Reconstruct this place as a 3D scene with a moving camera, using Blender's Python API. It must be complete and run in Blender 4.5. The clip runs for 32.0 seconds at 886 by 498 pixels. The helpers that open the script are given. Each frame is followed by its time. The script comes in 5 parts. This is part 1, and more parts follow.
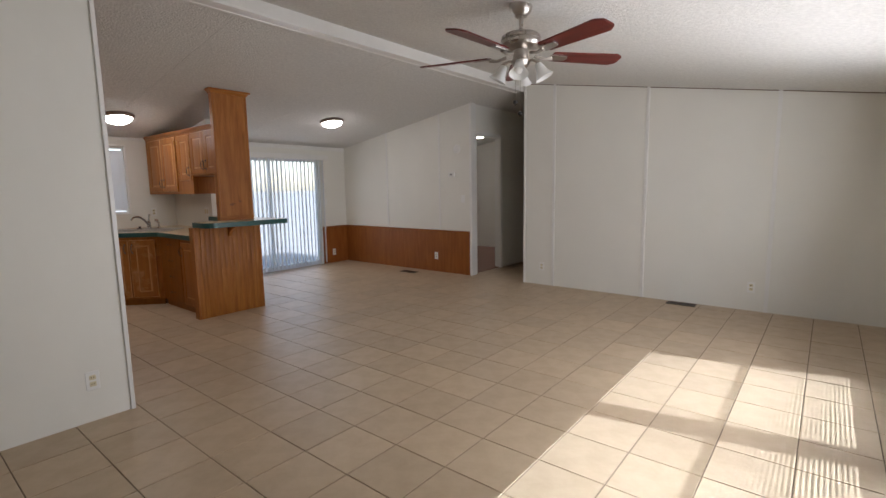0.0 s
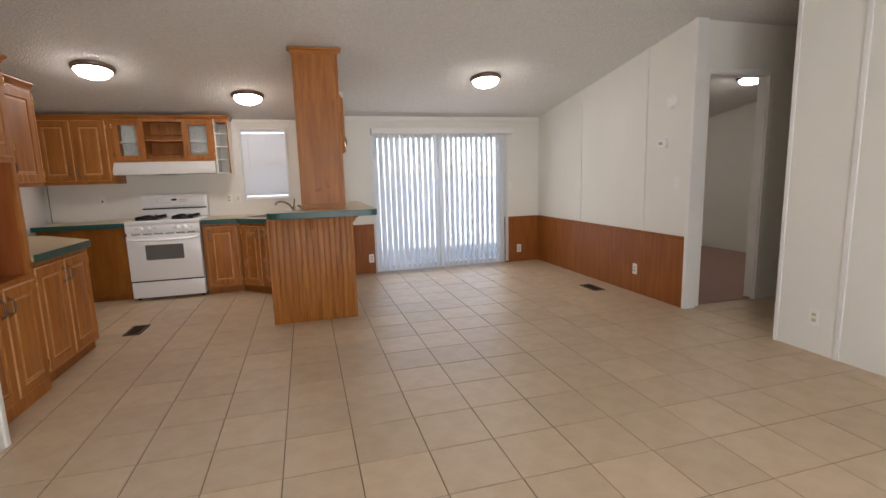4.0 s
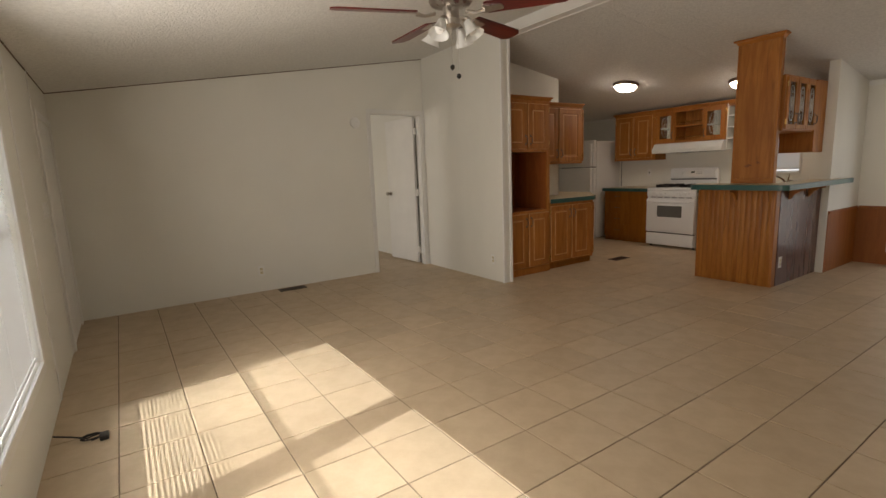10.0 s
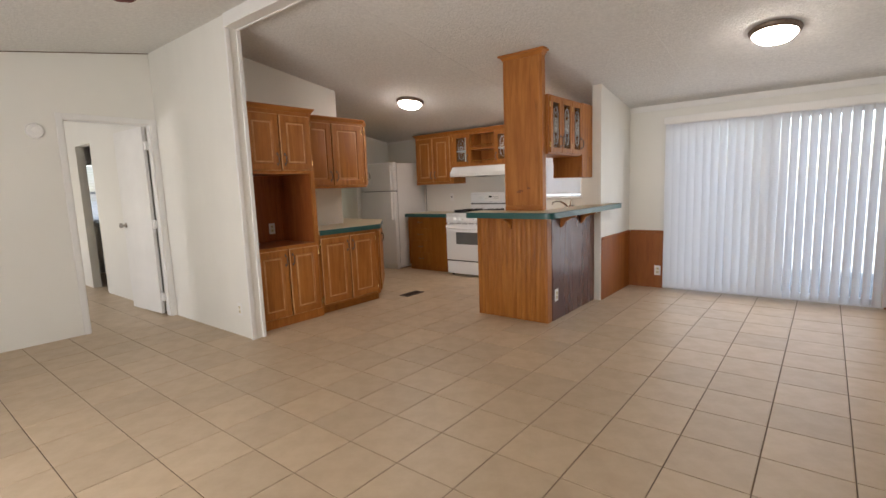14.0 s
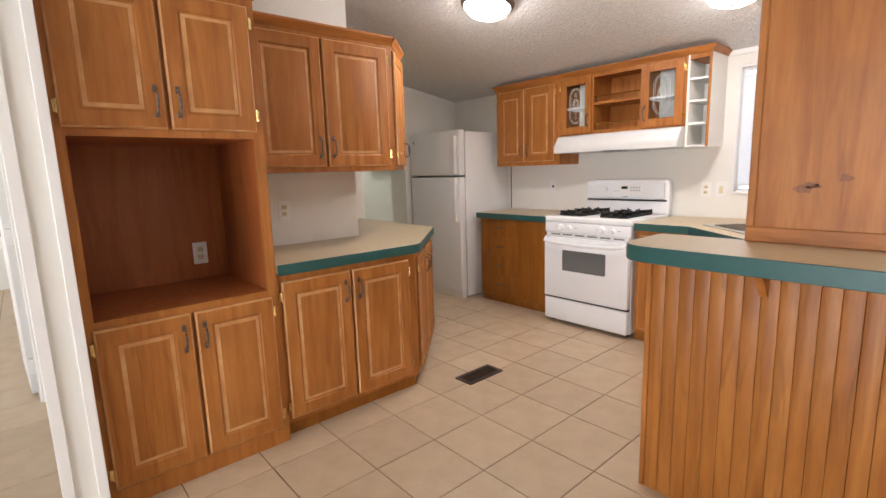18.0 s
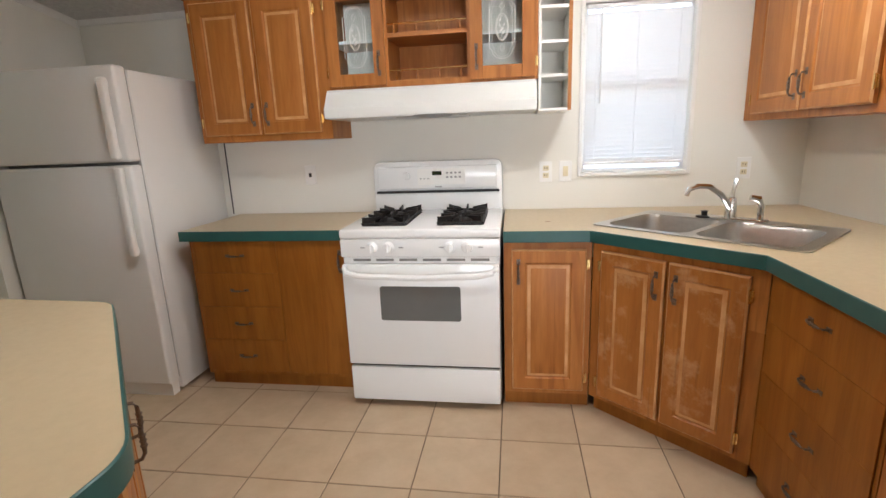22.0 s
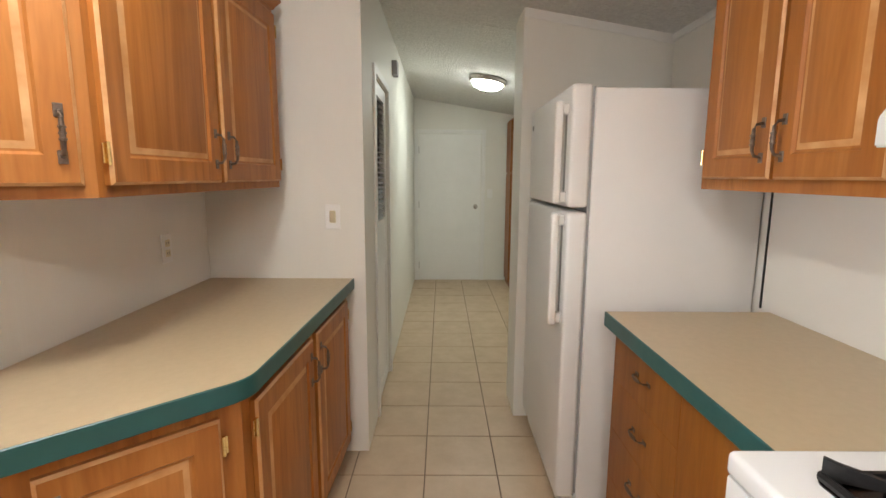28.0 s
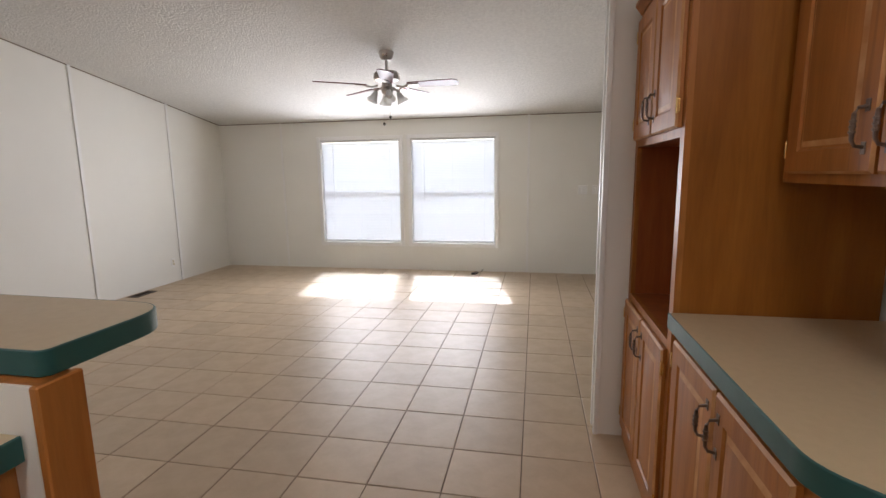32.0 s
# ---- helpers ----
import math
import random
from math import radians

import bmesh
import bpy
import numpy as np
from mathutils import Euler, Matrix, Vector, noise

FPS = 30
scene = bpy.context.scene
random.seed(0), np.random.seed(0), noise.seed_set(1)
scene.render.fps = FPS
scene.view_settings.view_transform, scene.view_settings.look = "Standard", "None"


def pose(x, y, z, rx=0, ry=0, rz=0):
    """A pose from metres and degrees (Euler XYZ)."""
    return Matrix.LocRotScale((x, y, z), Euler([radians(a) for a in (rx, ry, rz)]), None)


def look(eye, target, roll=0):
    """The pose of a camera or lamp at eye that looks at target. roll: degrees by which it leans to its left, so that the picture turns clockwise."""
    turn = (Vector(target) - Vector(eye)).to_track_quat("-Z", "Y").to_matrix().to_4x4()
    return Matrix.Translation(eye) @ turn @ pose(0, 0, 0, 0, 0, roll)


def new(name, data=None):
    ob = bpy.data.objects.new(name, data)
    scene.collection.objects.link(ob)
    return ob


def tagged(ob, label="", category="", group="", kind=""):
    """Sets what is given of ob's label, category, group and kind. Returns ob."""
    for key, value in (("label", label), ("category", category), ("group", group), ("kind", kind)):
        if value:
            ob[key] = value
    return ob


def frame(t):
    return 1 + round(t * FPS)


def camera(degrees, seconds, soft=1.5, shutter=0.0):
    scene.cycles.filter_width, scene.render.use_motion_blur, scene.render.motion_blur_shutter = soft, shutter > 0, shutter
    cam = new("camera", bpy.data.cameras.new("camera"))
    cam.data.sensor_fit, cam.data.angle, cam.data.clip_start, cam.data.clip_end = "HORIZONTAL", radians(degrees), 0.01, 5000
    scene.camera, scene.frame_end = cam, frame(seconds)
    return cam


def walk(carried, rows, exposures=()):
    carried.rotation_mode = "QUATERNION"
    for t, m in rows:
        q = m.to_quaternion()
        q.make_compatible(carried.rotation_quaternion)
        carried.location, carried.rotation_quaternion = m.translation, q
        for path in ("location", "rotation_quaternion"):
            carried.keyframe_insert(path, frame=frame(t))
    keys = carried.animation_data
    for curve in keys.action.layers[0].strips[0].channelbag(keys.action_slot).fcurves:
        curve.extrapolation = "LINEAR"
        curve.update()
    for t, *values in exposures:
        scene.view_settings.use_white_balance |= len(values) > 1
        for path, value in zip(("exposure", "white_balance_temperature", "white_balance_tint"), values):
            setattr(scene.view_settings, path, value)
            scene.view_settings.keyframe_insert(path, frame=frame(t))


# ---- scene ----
cam = camera(86.03, 32.0)
PATH = [
    (0, (-0.980, -3.362, 1.364), (0.560, -2.112, 1.107), -0.94),
    (0.5, (-0.768, -3.318, 1.352), (0.728, -2.014, 1.107), -1.17),
    (1, (-0.490, -3.257, 1.335), (0.937, -1.878, 1.084), -0.97),
    (1.5, (-0.176, -3.133, 1.331), (1.154, -1.666, 1.049), -0.80),
    (2, (0.196, -3.017, 1.331), (1.392, -1.444, 1.020), -0.77),
    (2.5, (0.504, -2.920, 1.310), (1.566, -1.252, 1.009), -1.05),
    (4.5, (1.880, -2.683, 1.310), (2.102, -0.720, 0.997), -1.30),
    (5, (2.129, -2.734, 1.328), (1.923, -0.772, 1.000), -0.59),
    (5.5, (2.332, -2.850, 1.306), (1.682, -0.990, 0.959), -0.22),
    (6, (2.505, -3.011, 1.294), (1.502, -1.322, 0.918), -0.63),
    (6.5, (2.724, -3.148, 1.292), (1.405, -1.694, 0.909), -1.19),
    (7, (3.004, -3.199, 1.292), (1.424, -2.035, 0.910), -1.87),
    (7.5, (3.200, -3.327, 1.282), (1.486, -2.364, 0.915), -2.04),
    (8, (3.347, -3.418, 1.276), (1.560, -2.590, 0.927), -2.13),
    (8.5, (3.539, -3.374, 1.271), (1.691, -2.690, 0.932), -1.92),
    (9, (3.681, -3.423, 1.276), (1.819, -2.779, 0.937), -1.99),
    (9.5, (3.842, -3.509, 1.293), (2.040, -2.710, 0.957), -2.24),
    (10, (3.991, -3.505, 1.287), (2.351, -2.406, 0.962), -2.24),
    (10.5, (4.169, -3.463, 1.270), (2.772, -2.066, 0.959), -2.21),
    (11, (4.276, -3.457, 1.278), (3.120, -1.853, 0.972), -2.37),
    (11.5, (4.313, -3.422, 1.312), (3.321, -1.715, 0.995), -2.64),
    (12, (4.299, -3.316, 1.310), (3.377, -1.572, 0.980), -2.82),
    (12.5, (4.191, -3.062, 1.322), (3.249, -1.330, 0.988), -2.96),
    (13, (4.143, -2.753, 1.301), (3.106, -1.072, 0.987), -2.84),
    (13.5, (4.067, -2.434, 1.308), (2.924, -0.816, 1.028), -2.39),
    (14, (3.907, -2.108, 1.285), (2.659, -0.566, 1.026), -2.12),
    (14.5, (3.710, -1.767, 1.306), (2.381, -0.298, 1.031), -1.76),
    (16.5, (2.647, -0.665, 1.285), (1.220, 0.706, 0.998), -1.50),
    (17, (2.340, -0.414, 1.302), (0.893, 0.936, 1.015), -1.54),
    (17.5, (2.168, -0.179, 1.304), (0.694, 1.140, 1.012), -1.70),
    (18, (2.039, 0.013, 1.299), (0.554, 1.315, 0.977), -1.75),
    (18.5, (1.823, 0.198, 1.295), (0.374, 1.530, 0.940), -1.86),
    (19, (1.600, 0.405, 1.318), (0.219, 1.799, 0.930), -2.05),
    (19.5, (1.376, 0.652, 1.338), (0.076, 2.116, 0.930), -2.32),
    (20, (1.142, 0.847, 1.305), (-0.088, 2.375, 0.914), -2.22),
    (20.5, (0.901, 1.028, 1.296), (-0.182, 2.661, 0.897), -2.62),
    (21, (0.731, 1.228, 1.299), (-0.142, 2.981, 0.892), -2.51),
    (21.5, (0.542, 1.247, 1.312), (-0.031, 3.114, 0.883), -2.27),
    (22, (0.435, 1.195, 1.307), (0.137, 3.120, 0.854), -2.29),
    (22.5, (0.387, 1.083, 1.325), (0.286, 3.025, 0.858), -2.11),
    (23, (0.339, 1.019, 1.364), (0.348, 2.970, 0.920), -1.83),
    (23.5, (0.299, 1.003, 1.385), (0.356, 2.955, 0.953), -1.50),
    (24, (0.314, 1.081, 1.369), (0.345, 3.034, 0.938), -1.14),
    (24.5, (0.446, 1.296, 1.355), (0.386, 3.249, 0.927), -0.58),
    (26.5, (0.481, 2.450, 1.385), (-0.695, 4.013, 0.969), -0.12),
    (27, (0.343, 2.614, 1.383), (-1.248, 3.772, 1.026), -0.60),
    (27.5, (0.291, 2.705, 1.359), (-1.582, 3.341, 1.062), 0.27),
    (28, (0.372, 2.797, 1.369), (-1.605, 2.803, 1.066), 0.30),
    (28.5, (0.451, 2.785, 1.386), (-1.447, 2.242, 1.066), -0.02),
    (29, (0.510, 2.773, 1.382), (-1.209, 1.798, 1.075), -0.39),
    (29.5, (0.512, 2.773, 1.392), (-0.958, 1.452, 1.086), -0.21),
    (30, (0.490, 2.773, 1.374), (-0.665, 1.170, 1.067), -0.09),
    (30.5, (0.486, 2.710, 1.362), (-0.326, 0.909, 1.049), -0.67),
    (31, (0.487, 2.613, 1.363), (0.046, 0.685, 1.064), -0.88),
    (31.5, (0.450, 2.541, 1.350), (0.406, 0.563, 1.056), -0.69),
    (32, (0.332, 2.522, 1.360), (0.708, 0.583, 1.044), -0.76),
]
EXPOSURES = [
    (0, 1.5, 6400, 15), (2, 1.8, 6350, 15), (4.5, 2.08, 6650, 15), (6.4, 2.02, 6500, 15), (7.2, 2.02, 6100, 14), (8, 1.6, 6900, 15), (8.6, 1.3, 7400, 15), (10.2, 1.3, 7800, 14),
    (11, 1.75, 6350, 14), (13, 2.1, 6500, 15), (16.5, 2.68, 7300, 15), (17.2, 2.8, 7200, 15), (18, 3.03, 6350, 15), (20, 3.0, 6500, 15), (21.5, 2.95, 6300, 10),
    (23, 2.88, 6050, 10), (26.5, 2.95, 6050, 10), (28, 3.3, 6350, 10), (29, 3.2, 5400, 7), (29.6, 3.1, 5600, 13), (31, 1.85, 6650, 18), (32, 1.9, 6350, 16)]
walk(cam, [(t, look(eye, target, roll)) for t, eye, target, roll in PATH], EXPOSURES)

# floor grid and fan turn
TP, TX, TY = 0.336, 0.036, 3.06
FAN_TURN = 34.0

# ---- world, sun, exposure ----
world = bpy.data.worlds.new("world")
scene.world = world
world.use_nodes = True
wn = world.node_tree
sky = wn.nodes.new("ShaderNodeTexSky")
sky.sky_type = "NISHITA"
sky.sun_disc = False
sky.sun_elevation = radians(46.0)
sky.sun_rotation = radians(166.0)
wn.nodes["Background"].inputs[1].default_value = 0.12
wn.links.new(sky.outputs[0], wn.nodes["Background"].inputs[0])
SUN_WAY = Vector((-0.20, 0.945, -1.0))
sun = new("sun", bpy.data.lights.new("sun", "SUN"))
sun.data.energy, sun.data.angle, sun.data.color = 2.5, radians(0.3), (0.76, 0.89, 1.0)
sun.rotation_euler = SUN_WAY.to_track_quat("-Z", "Y").to_euler()
sun.location = (0, -8, 9)


def sky_panel(x, y, z, w, h, rz, watts, spread=180, up=0.0):
    """Sky light in a window opening, shining in."""
    la = bpy.data.lights.new("sky_light", "AREA")
    la.shape, la.size, la.size_y, la.energy, la.color = "RECTANGLE", w, h, watts, (0.96, 0.98, 1.0)
    la.spread = radians(spread)
    ob = new("sky_light", la)
    ob.matrix_world = pose(x, y, z, -90 - up, 0, rz)
    return ob


for wx in (1.4425, 2.77):
    sky_panel(wx, -3.80, 1.16, 1.10, 1.1, 180, 8.5, 165, 12)
sky_panel(1.115, 4.15, 1.53, 0.55, 0.86, 0, 0.06)
sky_panel(3.41, 3.69, 1.0, 1.85, 1.75, 0, 2.2)
# added lamp in an unseen opening, only to brighten the west room
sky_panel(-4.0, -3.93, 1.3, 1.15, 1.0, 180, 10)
sky_panel(-6.16, 0.55, 1.4, 0.7, 1.0, -90, 3)


# ---- materials ----
def mat(name, col, rough=0.5, metal=0.0, var=0.0, scale=6.0, bump=0.0, bscale=80.0, col2=None, spec=0.5, stretch=(1, 1, 1), coords="Object", rnd=0.0, detail=4.0, bdist=0.004):
    """A node material: colour varied by noise at two scales, with fine relief."""
    m = bpy.data.materials.new(name)
    m.use_nodes = True
    nt = m.node_tree
    b = nt.nodes["Principled BSDF"]
    b.inputs["Base Color"].default_value = (*col, 1)
    b.inputs["Roughness"].default_value = rough
    b.inputs["Metallic"].default_value = metal
    b.inputs["Specular IOR Level"].default_value = spec
    tc = nt.nodes.new("ShaderNodeTexCoord")
    mp = nt.nodes.new("ShaderNodeMapping")
    mp.inputs["Scale"].default_value = stretch
    nt.links.new(tc.outputs[coords], mp.inputs[0])
    if var > 0 or col2:
        n = nt.nodes.new("ShaderNodeTexNoise")
        n.inputs["Scale"].default_value, n.inputs["Detail"].default_value, n.inputs["Roughness"].default_value = scale, detail, 0.6
        nt.links.new(mp.outputs[0], n.inputs["Vector"])
        mix = nt.nodes.new("ShaderNodeMix")
        mix.data_type = "RGBA"
        c2 = col2 or tuple(c * (1 - var) for c in col)
        ramp = nt.nodes.new("ShaderNodeMapRange")
        ramp.inputs[1].default_value, ramp.inputs[2].default_value = 0.32, 0.68
        nt.links.new(n.outputs[0], ramp.inputs[0])
        nt.links.new(ramp.outputs[0], mix.inputs[0])
        mix.inputs[6].default_value, mix.inputs[7].default_value = (*col, 1), (*c2, 1)
        out = mix.outputs[2]
        if rnd > 0:
            oi = nt.nodes.new("ShaderNodeObjectInfo")
            hsv = nt.nodes.new("ShaderNodeHueSaturation")
            mr = nt.nodes.new("ShaderNodeMapRange")
            mr.inputs[3].default_value, mr.inputs[4].default_value = 1 - rnd, 1 + rnd
            nt.links.new(oi.outputs["Random"], mr.inputs[0])
            nt.links.new(mr.outputs[0], hsv.inputs["Value"])
            nt.links.new(out, hsv.inputs["Color"])
            out = hsv.outputs[0]
        nt.links.new(out, b.inputs["Base Color"])
        rr = nt.nodes.new("ShaderNodeMapRange")
        rr.inputs[3].default_value, rr.inputs[4].default_value = max(0.02, rough - 0.06), min(1, rough + 0.08)
        nt.links.new(n.outputs[0], rr.inputs[0])
        nt.links.new(rr.outputs[0], b.inputs["Roughness"])
    if bump > 0:
        bn = nt.nodes.new("ShaderNodeTexNoise")
        bn.inputs["Scale"].default_value, bn.inputs["Detail"].default_value = bscale, 3.0
        nt.links.new(mp.outputs[0], bn.inputs["Vector"])
        bu = nt.nodes.new("ShaderNodeBump")
        bu.inputs["Strength"].default_value, bu.inputs["Distance"].default_value = bump, bdist
        nt.links.new(bn.outputs[0], bu.inputs["Height"])
        nt.links.new(bu.outputs[0], b.inputs["Normal"])
    return m


def oak(name, dark, mid, light, rough=0.42, stretch=(1, 1, 0.09), rings=0.24, wear=0.0):
    """Varnished oak: long grain streaks, cathedral rings, pores and worn patches."""
    m = bpy.data.materials.new(name)
    m.use_nodes = True
    nt = m.node_tree
    L = nt.links.new
    b = nt.nodes["Principled BSDF"]
    b.inputs["Specular IOR Level"].default_value = 0.34
    tc = nt.nodes.new("ShaderNodeTexCoord")
    oi = nt.nodes.new("ShaderNodeObjectInfo")
    add = nt.nodes.new("ShaderNodeVectorMath")
    add.operation = "MULTIPLY_ADD"
    L(oi.outputs["Random"], add.inputs[0])
    add.inputs[1].default_value = (7.3, 5.1, 9.7)
    L(tc.outputs["Object"], add.inputs[2])
    mp = nt.nodes.new("ShaderNodeMapping")
    mp.inputs["Scale"].default_value = stretch
    L(add.outputs[0], mp.inputs[0])
    wv = nt.nodes.new("ShaderNodeTexNoise")
    wv.inputs["Scale"].default_value, wv.inputs["Detail"].default_value, wv.inputs["Distortion"].default_value = 9.0, 5.0, 2.2
    L(mp.outputs[0], wv.inputs["Vector"])
    fine = nt.nodes.new("ShaderNodeTexNoise")
    fine.inputs["Scale"].default_value, fine.inputs["Detail"].default_value = 130.0, 3.0
    L(mp.outputs[0], fine.inputs["Vector"])
    blot = nt.nodes.new("ShaderNodeTexNoise")
    blot.inputs["Scale"].default_value, blot.inputs["Detail"].default_value = 3.5, 3.0
    L(add.outputs[0], blot.inputs["Vector"])
    r1 = nt.nodes.new("ShaderNodeValToRGB")
    e = r1.color_ramp.elements
    e[0].position, e[0].color = 0.33, (*dark, 1)
    e[1].position, e[1].color = 0.66, (*light, 1)
    mid_e = e.new(0.5)
    mid_e.color = (*mid, 1)
    L(wv.outputs[0], r1.inputs[0])
    mx = nt.nodes.new("ShaderNodeMix")
    mx.data_type, mx.blend_type = "RGBA", "MULTIPLY"
    mx.inputs[0].default_value = 0.2
    fr = nt.nodes.new("ShaderNodeMapRange")
    fr.inputs[1].default_value, fr.inputs[2].default_value = 0.35, 0.6
    fr.inputs[3].default_value, fr.inputs[4].default_value = 0.62, 1.05
    L(fine.outputs[0], fr.inputs[0])
    L(r1.outputs[0], mx.inputs[6])
    L(fr.outputs[0], mx.inputs[7])
    bl = nt.nodes.new("ShaderNodeMapRange")
    bl.inputs[1].default_value, bl.inputs[2].default_value = 0.3, 0.7
    bl.inputs[3].default_value, bl.inputs[4].default_value = 0.92, 1.08
    L(blot.outputs[0], bl.inputs[0])
    near = nt.nodes.new("ShaderNodeVectorMath")
    near.operation = "MULTIPLY_ADD"
    L(oi.outputs["Random"], near.inputs[0])
    near.inputs[1].default_value = (-0.35, 0.0, -0.9) if stretch[2] < 1 else (-0.9, 0.0, -0.35)
    L(tc.outputs["Object"], near.inputs[2])
    m2 = nt.nodes.new("ShaderNodeMapping")
    m2.inputs["Scale"].default_value = (stretch[0], 0.3, stretch[2])
    L(near.outputs[0], m2.inputs[0])
    ring = nt.nodes.new("ShaderNodeTexWave")
    ring.wave_type, ring.rings_direction = "RINGS", "Y"
    ring.inputs["Scale"].default_value, ring.inputs["Distortion"].default_value, ring.inputs["Detail"].default_value, ring.inputs["Detail Scale"].default_value = 6.0, 9.0, 3.0, 2.6
    L(m2.outputs[0], ring.inputs["Vector"])
    rg = nt.nodes.new("ShaderNodeMapRange")
    rg.inputs[1].default_value, rg.inputs[2].default_value = 0.0, 0.2
    rg.inputs[3].default_value, rg.inputs[4].default_value = rings, 0.0
    L(ring.outputs[1], rg.inputs[0])
    patch = nt.nodes.new("ShaderNodeMapRange")
    patch.inputs[1].default_value, patch.inputs[2].default_value = 0.46, 0.62
    L(blot.outputs[0], patch.inputs[0])
    pm = nt.nodes.new("ShaderNodeMath")
    pm.operation = "MULTIPLY"
    L(rg.outputs[0], pm.inputs[0])
    L(patch.outputs[0], pm.inputs[1])
    vv = nt.nodes.new("ShaderNodeMath")
    vv.operation = "SUBTRACT"
    L(bl.outputs[0], vv.inputs[0])
    L(pm.outputs[0], vv.inputs[1])
    hs = nt.nodes.new("ShaderNodeHueSaturation")
    L(vv.outputs[0], hs.inputs["Value"])
    L(mx.outputs[2], hs.inputs["Color"])
    out = hs.outputs[0]
    if wear > 0:
        wz = nt.nodes.new("ShaderNodeTexNoise")
        wz.inputs["Scale"].default_value, wz.inputs["Detail"].default_value, wz.inputs["Roughness"].default_value = 7.0, 7.0, 0.7
        L(add.outputs[0], wz.inputs["Vector"])
        wr = nt.nodes.new("ShaderNodeMapRange")
        wr.inputs[1].default_value, wr.inputs[2].default_value = 0.52, 0.66
        wr.inputs[4].default_value = wear
        L(wz.outputs[0], wr.inputs[0])
        wm = nt.nodes.new("ShaderNodeMix")
        wm.data_type = "RGBA"
        L(wr.outputs[0], wm.inputs[0])
        L(out, wm.inputs[6])
        wm.inputs[7].default_value = (0.66, 0.42, 0.22, 1)
        out = wm.outputs[2]
    L(out, b.inputs["Base Color"])
    rr = nt.nodes.new("ShaderNodeMapRange")
    rr.inputs[3].default_value, rr.inputs[4].default_value = rough - 0.04, rough + 0.07
    L(blot.outputs[0], rr.inputs[0])
    L(rr.outputs[0], b.inputs["Roughness"])
    bu = nt.nodes.new("ShaderNodeBump")
    bu.inputs["Strength"].default_value, bu.inputs["Distance"].default_value = 0.25, 0.0012
    L(fine.outputs[0], bu.inputs["Height"])
    L(bu.outputs[0], b.inputs["Normal"])
    return m


def glow(name, col, strength):
    m = bpy.data.materials.new(name)
    m.use_nodes = True
    b = m.node_tree.nodes["Principled BSDF"]
    b.inputs["Base Color"].default_value = (0.9, 0.9, 0.88, 1)
    b.inputs["Emission Color"].default_value = (*col, 1)
    b.inputs["Emission Strength"].default_value = strength
    return m


def sheer(name, col, through_light, rough=0.5):
    """Thin plastic that lets part of the light through."""
    m = bpy.data.materials.new(name)
    m.use_nodes = True
    nt = m.node_tree
    b = nt.nodes["Principled BSDF"]
    b.inputs["Base Color"].default_value = (*col, 1)
    b.inputs["Roughness"].default_value = rough
    tr = nt.nodes.new("ShaderNodeBsdfTranslucent")
    tr.inputs[0].default_value = (*col, 1)
    mx = nt.nodes.new("ShaderNodeMixShader")
    mx.inputs[0].default_value = through_light
    nt.links.new(b.outputs[0], mx.inputs[1])
    nt.links.new(tr.outputs[0], mx.inputs[2])
    nt.links.new(mx.outputs[0], nt.nodes["Material Output"].inputs[0])
    return m


def glass(name, rough=0.0, col=(1, 1, 1), clear=0.0):
    m = bpy.data.materials.new(name)
    m.use_nodes = True
    nt = m.node_tree
    b = nt.nodes["Principled BSDF"]
    b.inputs["Base Color"].default_value = (*col, 1)
    b.inputs["Roughness"].default_value = rough
    b.inputs["Transmission Weight"].default_value = 1.0
    b.inputs["IOR"].default_value = 1.1 if clear else 1.45
    return m


WALL = mat("white_wall_paint", (0.80, 0.785, 0.725), 0.55, var=0.035, scale=1.6, bump=0.12, bscale=170, coords="Generated", stretch=(3, 3, 2))
WALLO = mat("white_paint", (0.80, 0.785, 0.725), 0.5, var=0.04, scale=2.2, bump=0.10, bscale=160)
TRIM = mat("white_trim_paint", (0.82, 0.81, 0.78), 0.38, var=0.05, scale=4.0, bump=0.06, bscale=60)
CEIL = mat("popcorn_ceiling", (0.76, 0.75, 0.72), 0.92, var=0.14, scale=38, bump=1.0, bscale=60, bdist=0.010)
OAK = oak("varnished_oak", (0.335, 0.116, 0.022), (0.40, 0.147, 0.030), (0.445, 0.175, 0.040))
OAKH = oak("varnished_oak_level", (0.335, 0.116, 0.022), (0.40, 0.147, 0.030), (0.445, 0.175, 0.040), stretch=(0.09, 1, 1))
OAKL = oak("oak_bevel", (0.40, 0.15, 0.032), (0.52, 0.215, 0.055), (0.58, 0.26, 0.075))
OAKB = oak("beadboard_oak", (0.29, 0.098, 0.016), (0.37, 0.135, 0.024), (0.44, 0.175, 0.036), rings=0.30)
OAKS = oak("worn_oak", (0.34, 0.118, 0.023), (0.39, 0.143, 0.029), (0.43, 0.165, 0.037), wear=0.42)
# pale door bevels: worn varnish, with edge highlights put into the colour
OAKW = mat("worn_oak_edge_highlight", (0.66, 0.38, 0.17), 0.5, col2=(0.47, 0.21, 0.062), scale=9, bump=0.1)
# same oak, darkened: part of the niche's shade is put into this colour
OAKD = oak("oak_niche_shade", (0.30, 0.085, 0.022), (0.345, 0.10, 0.027), (0.385, 0.12, 0.034), rough=0.4)
PLY = oak("plain_panel_wood", (0.245, 0.080, 0.008), (0.285, 0.098, 0.011), (0.325, 0.118, 0.016), rough=0.42, rings=0.0)
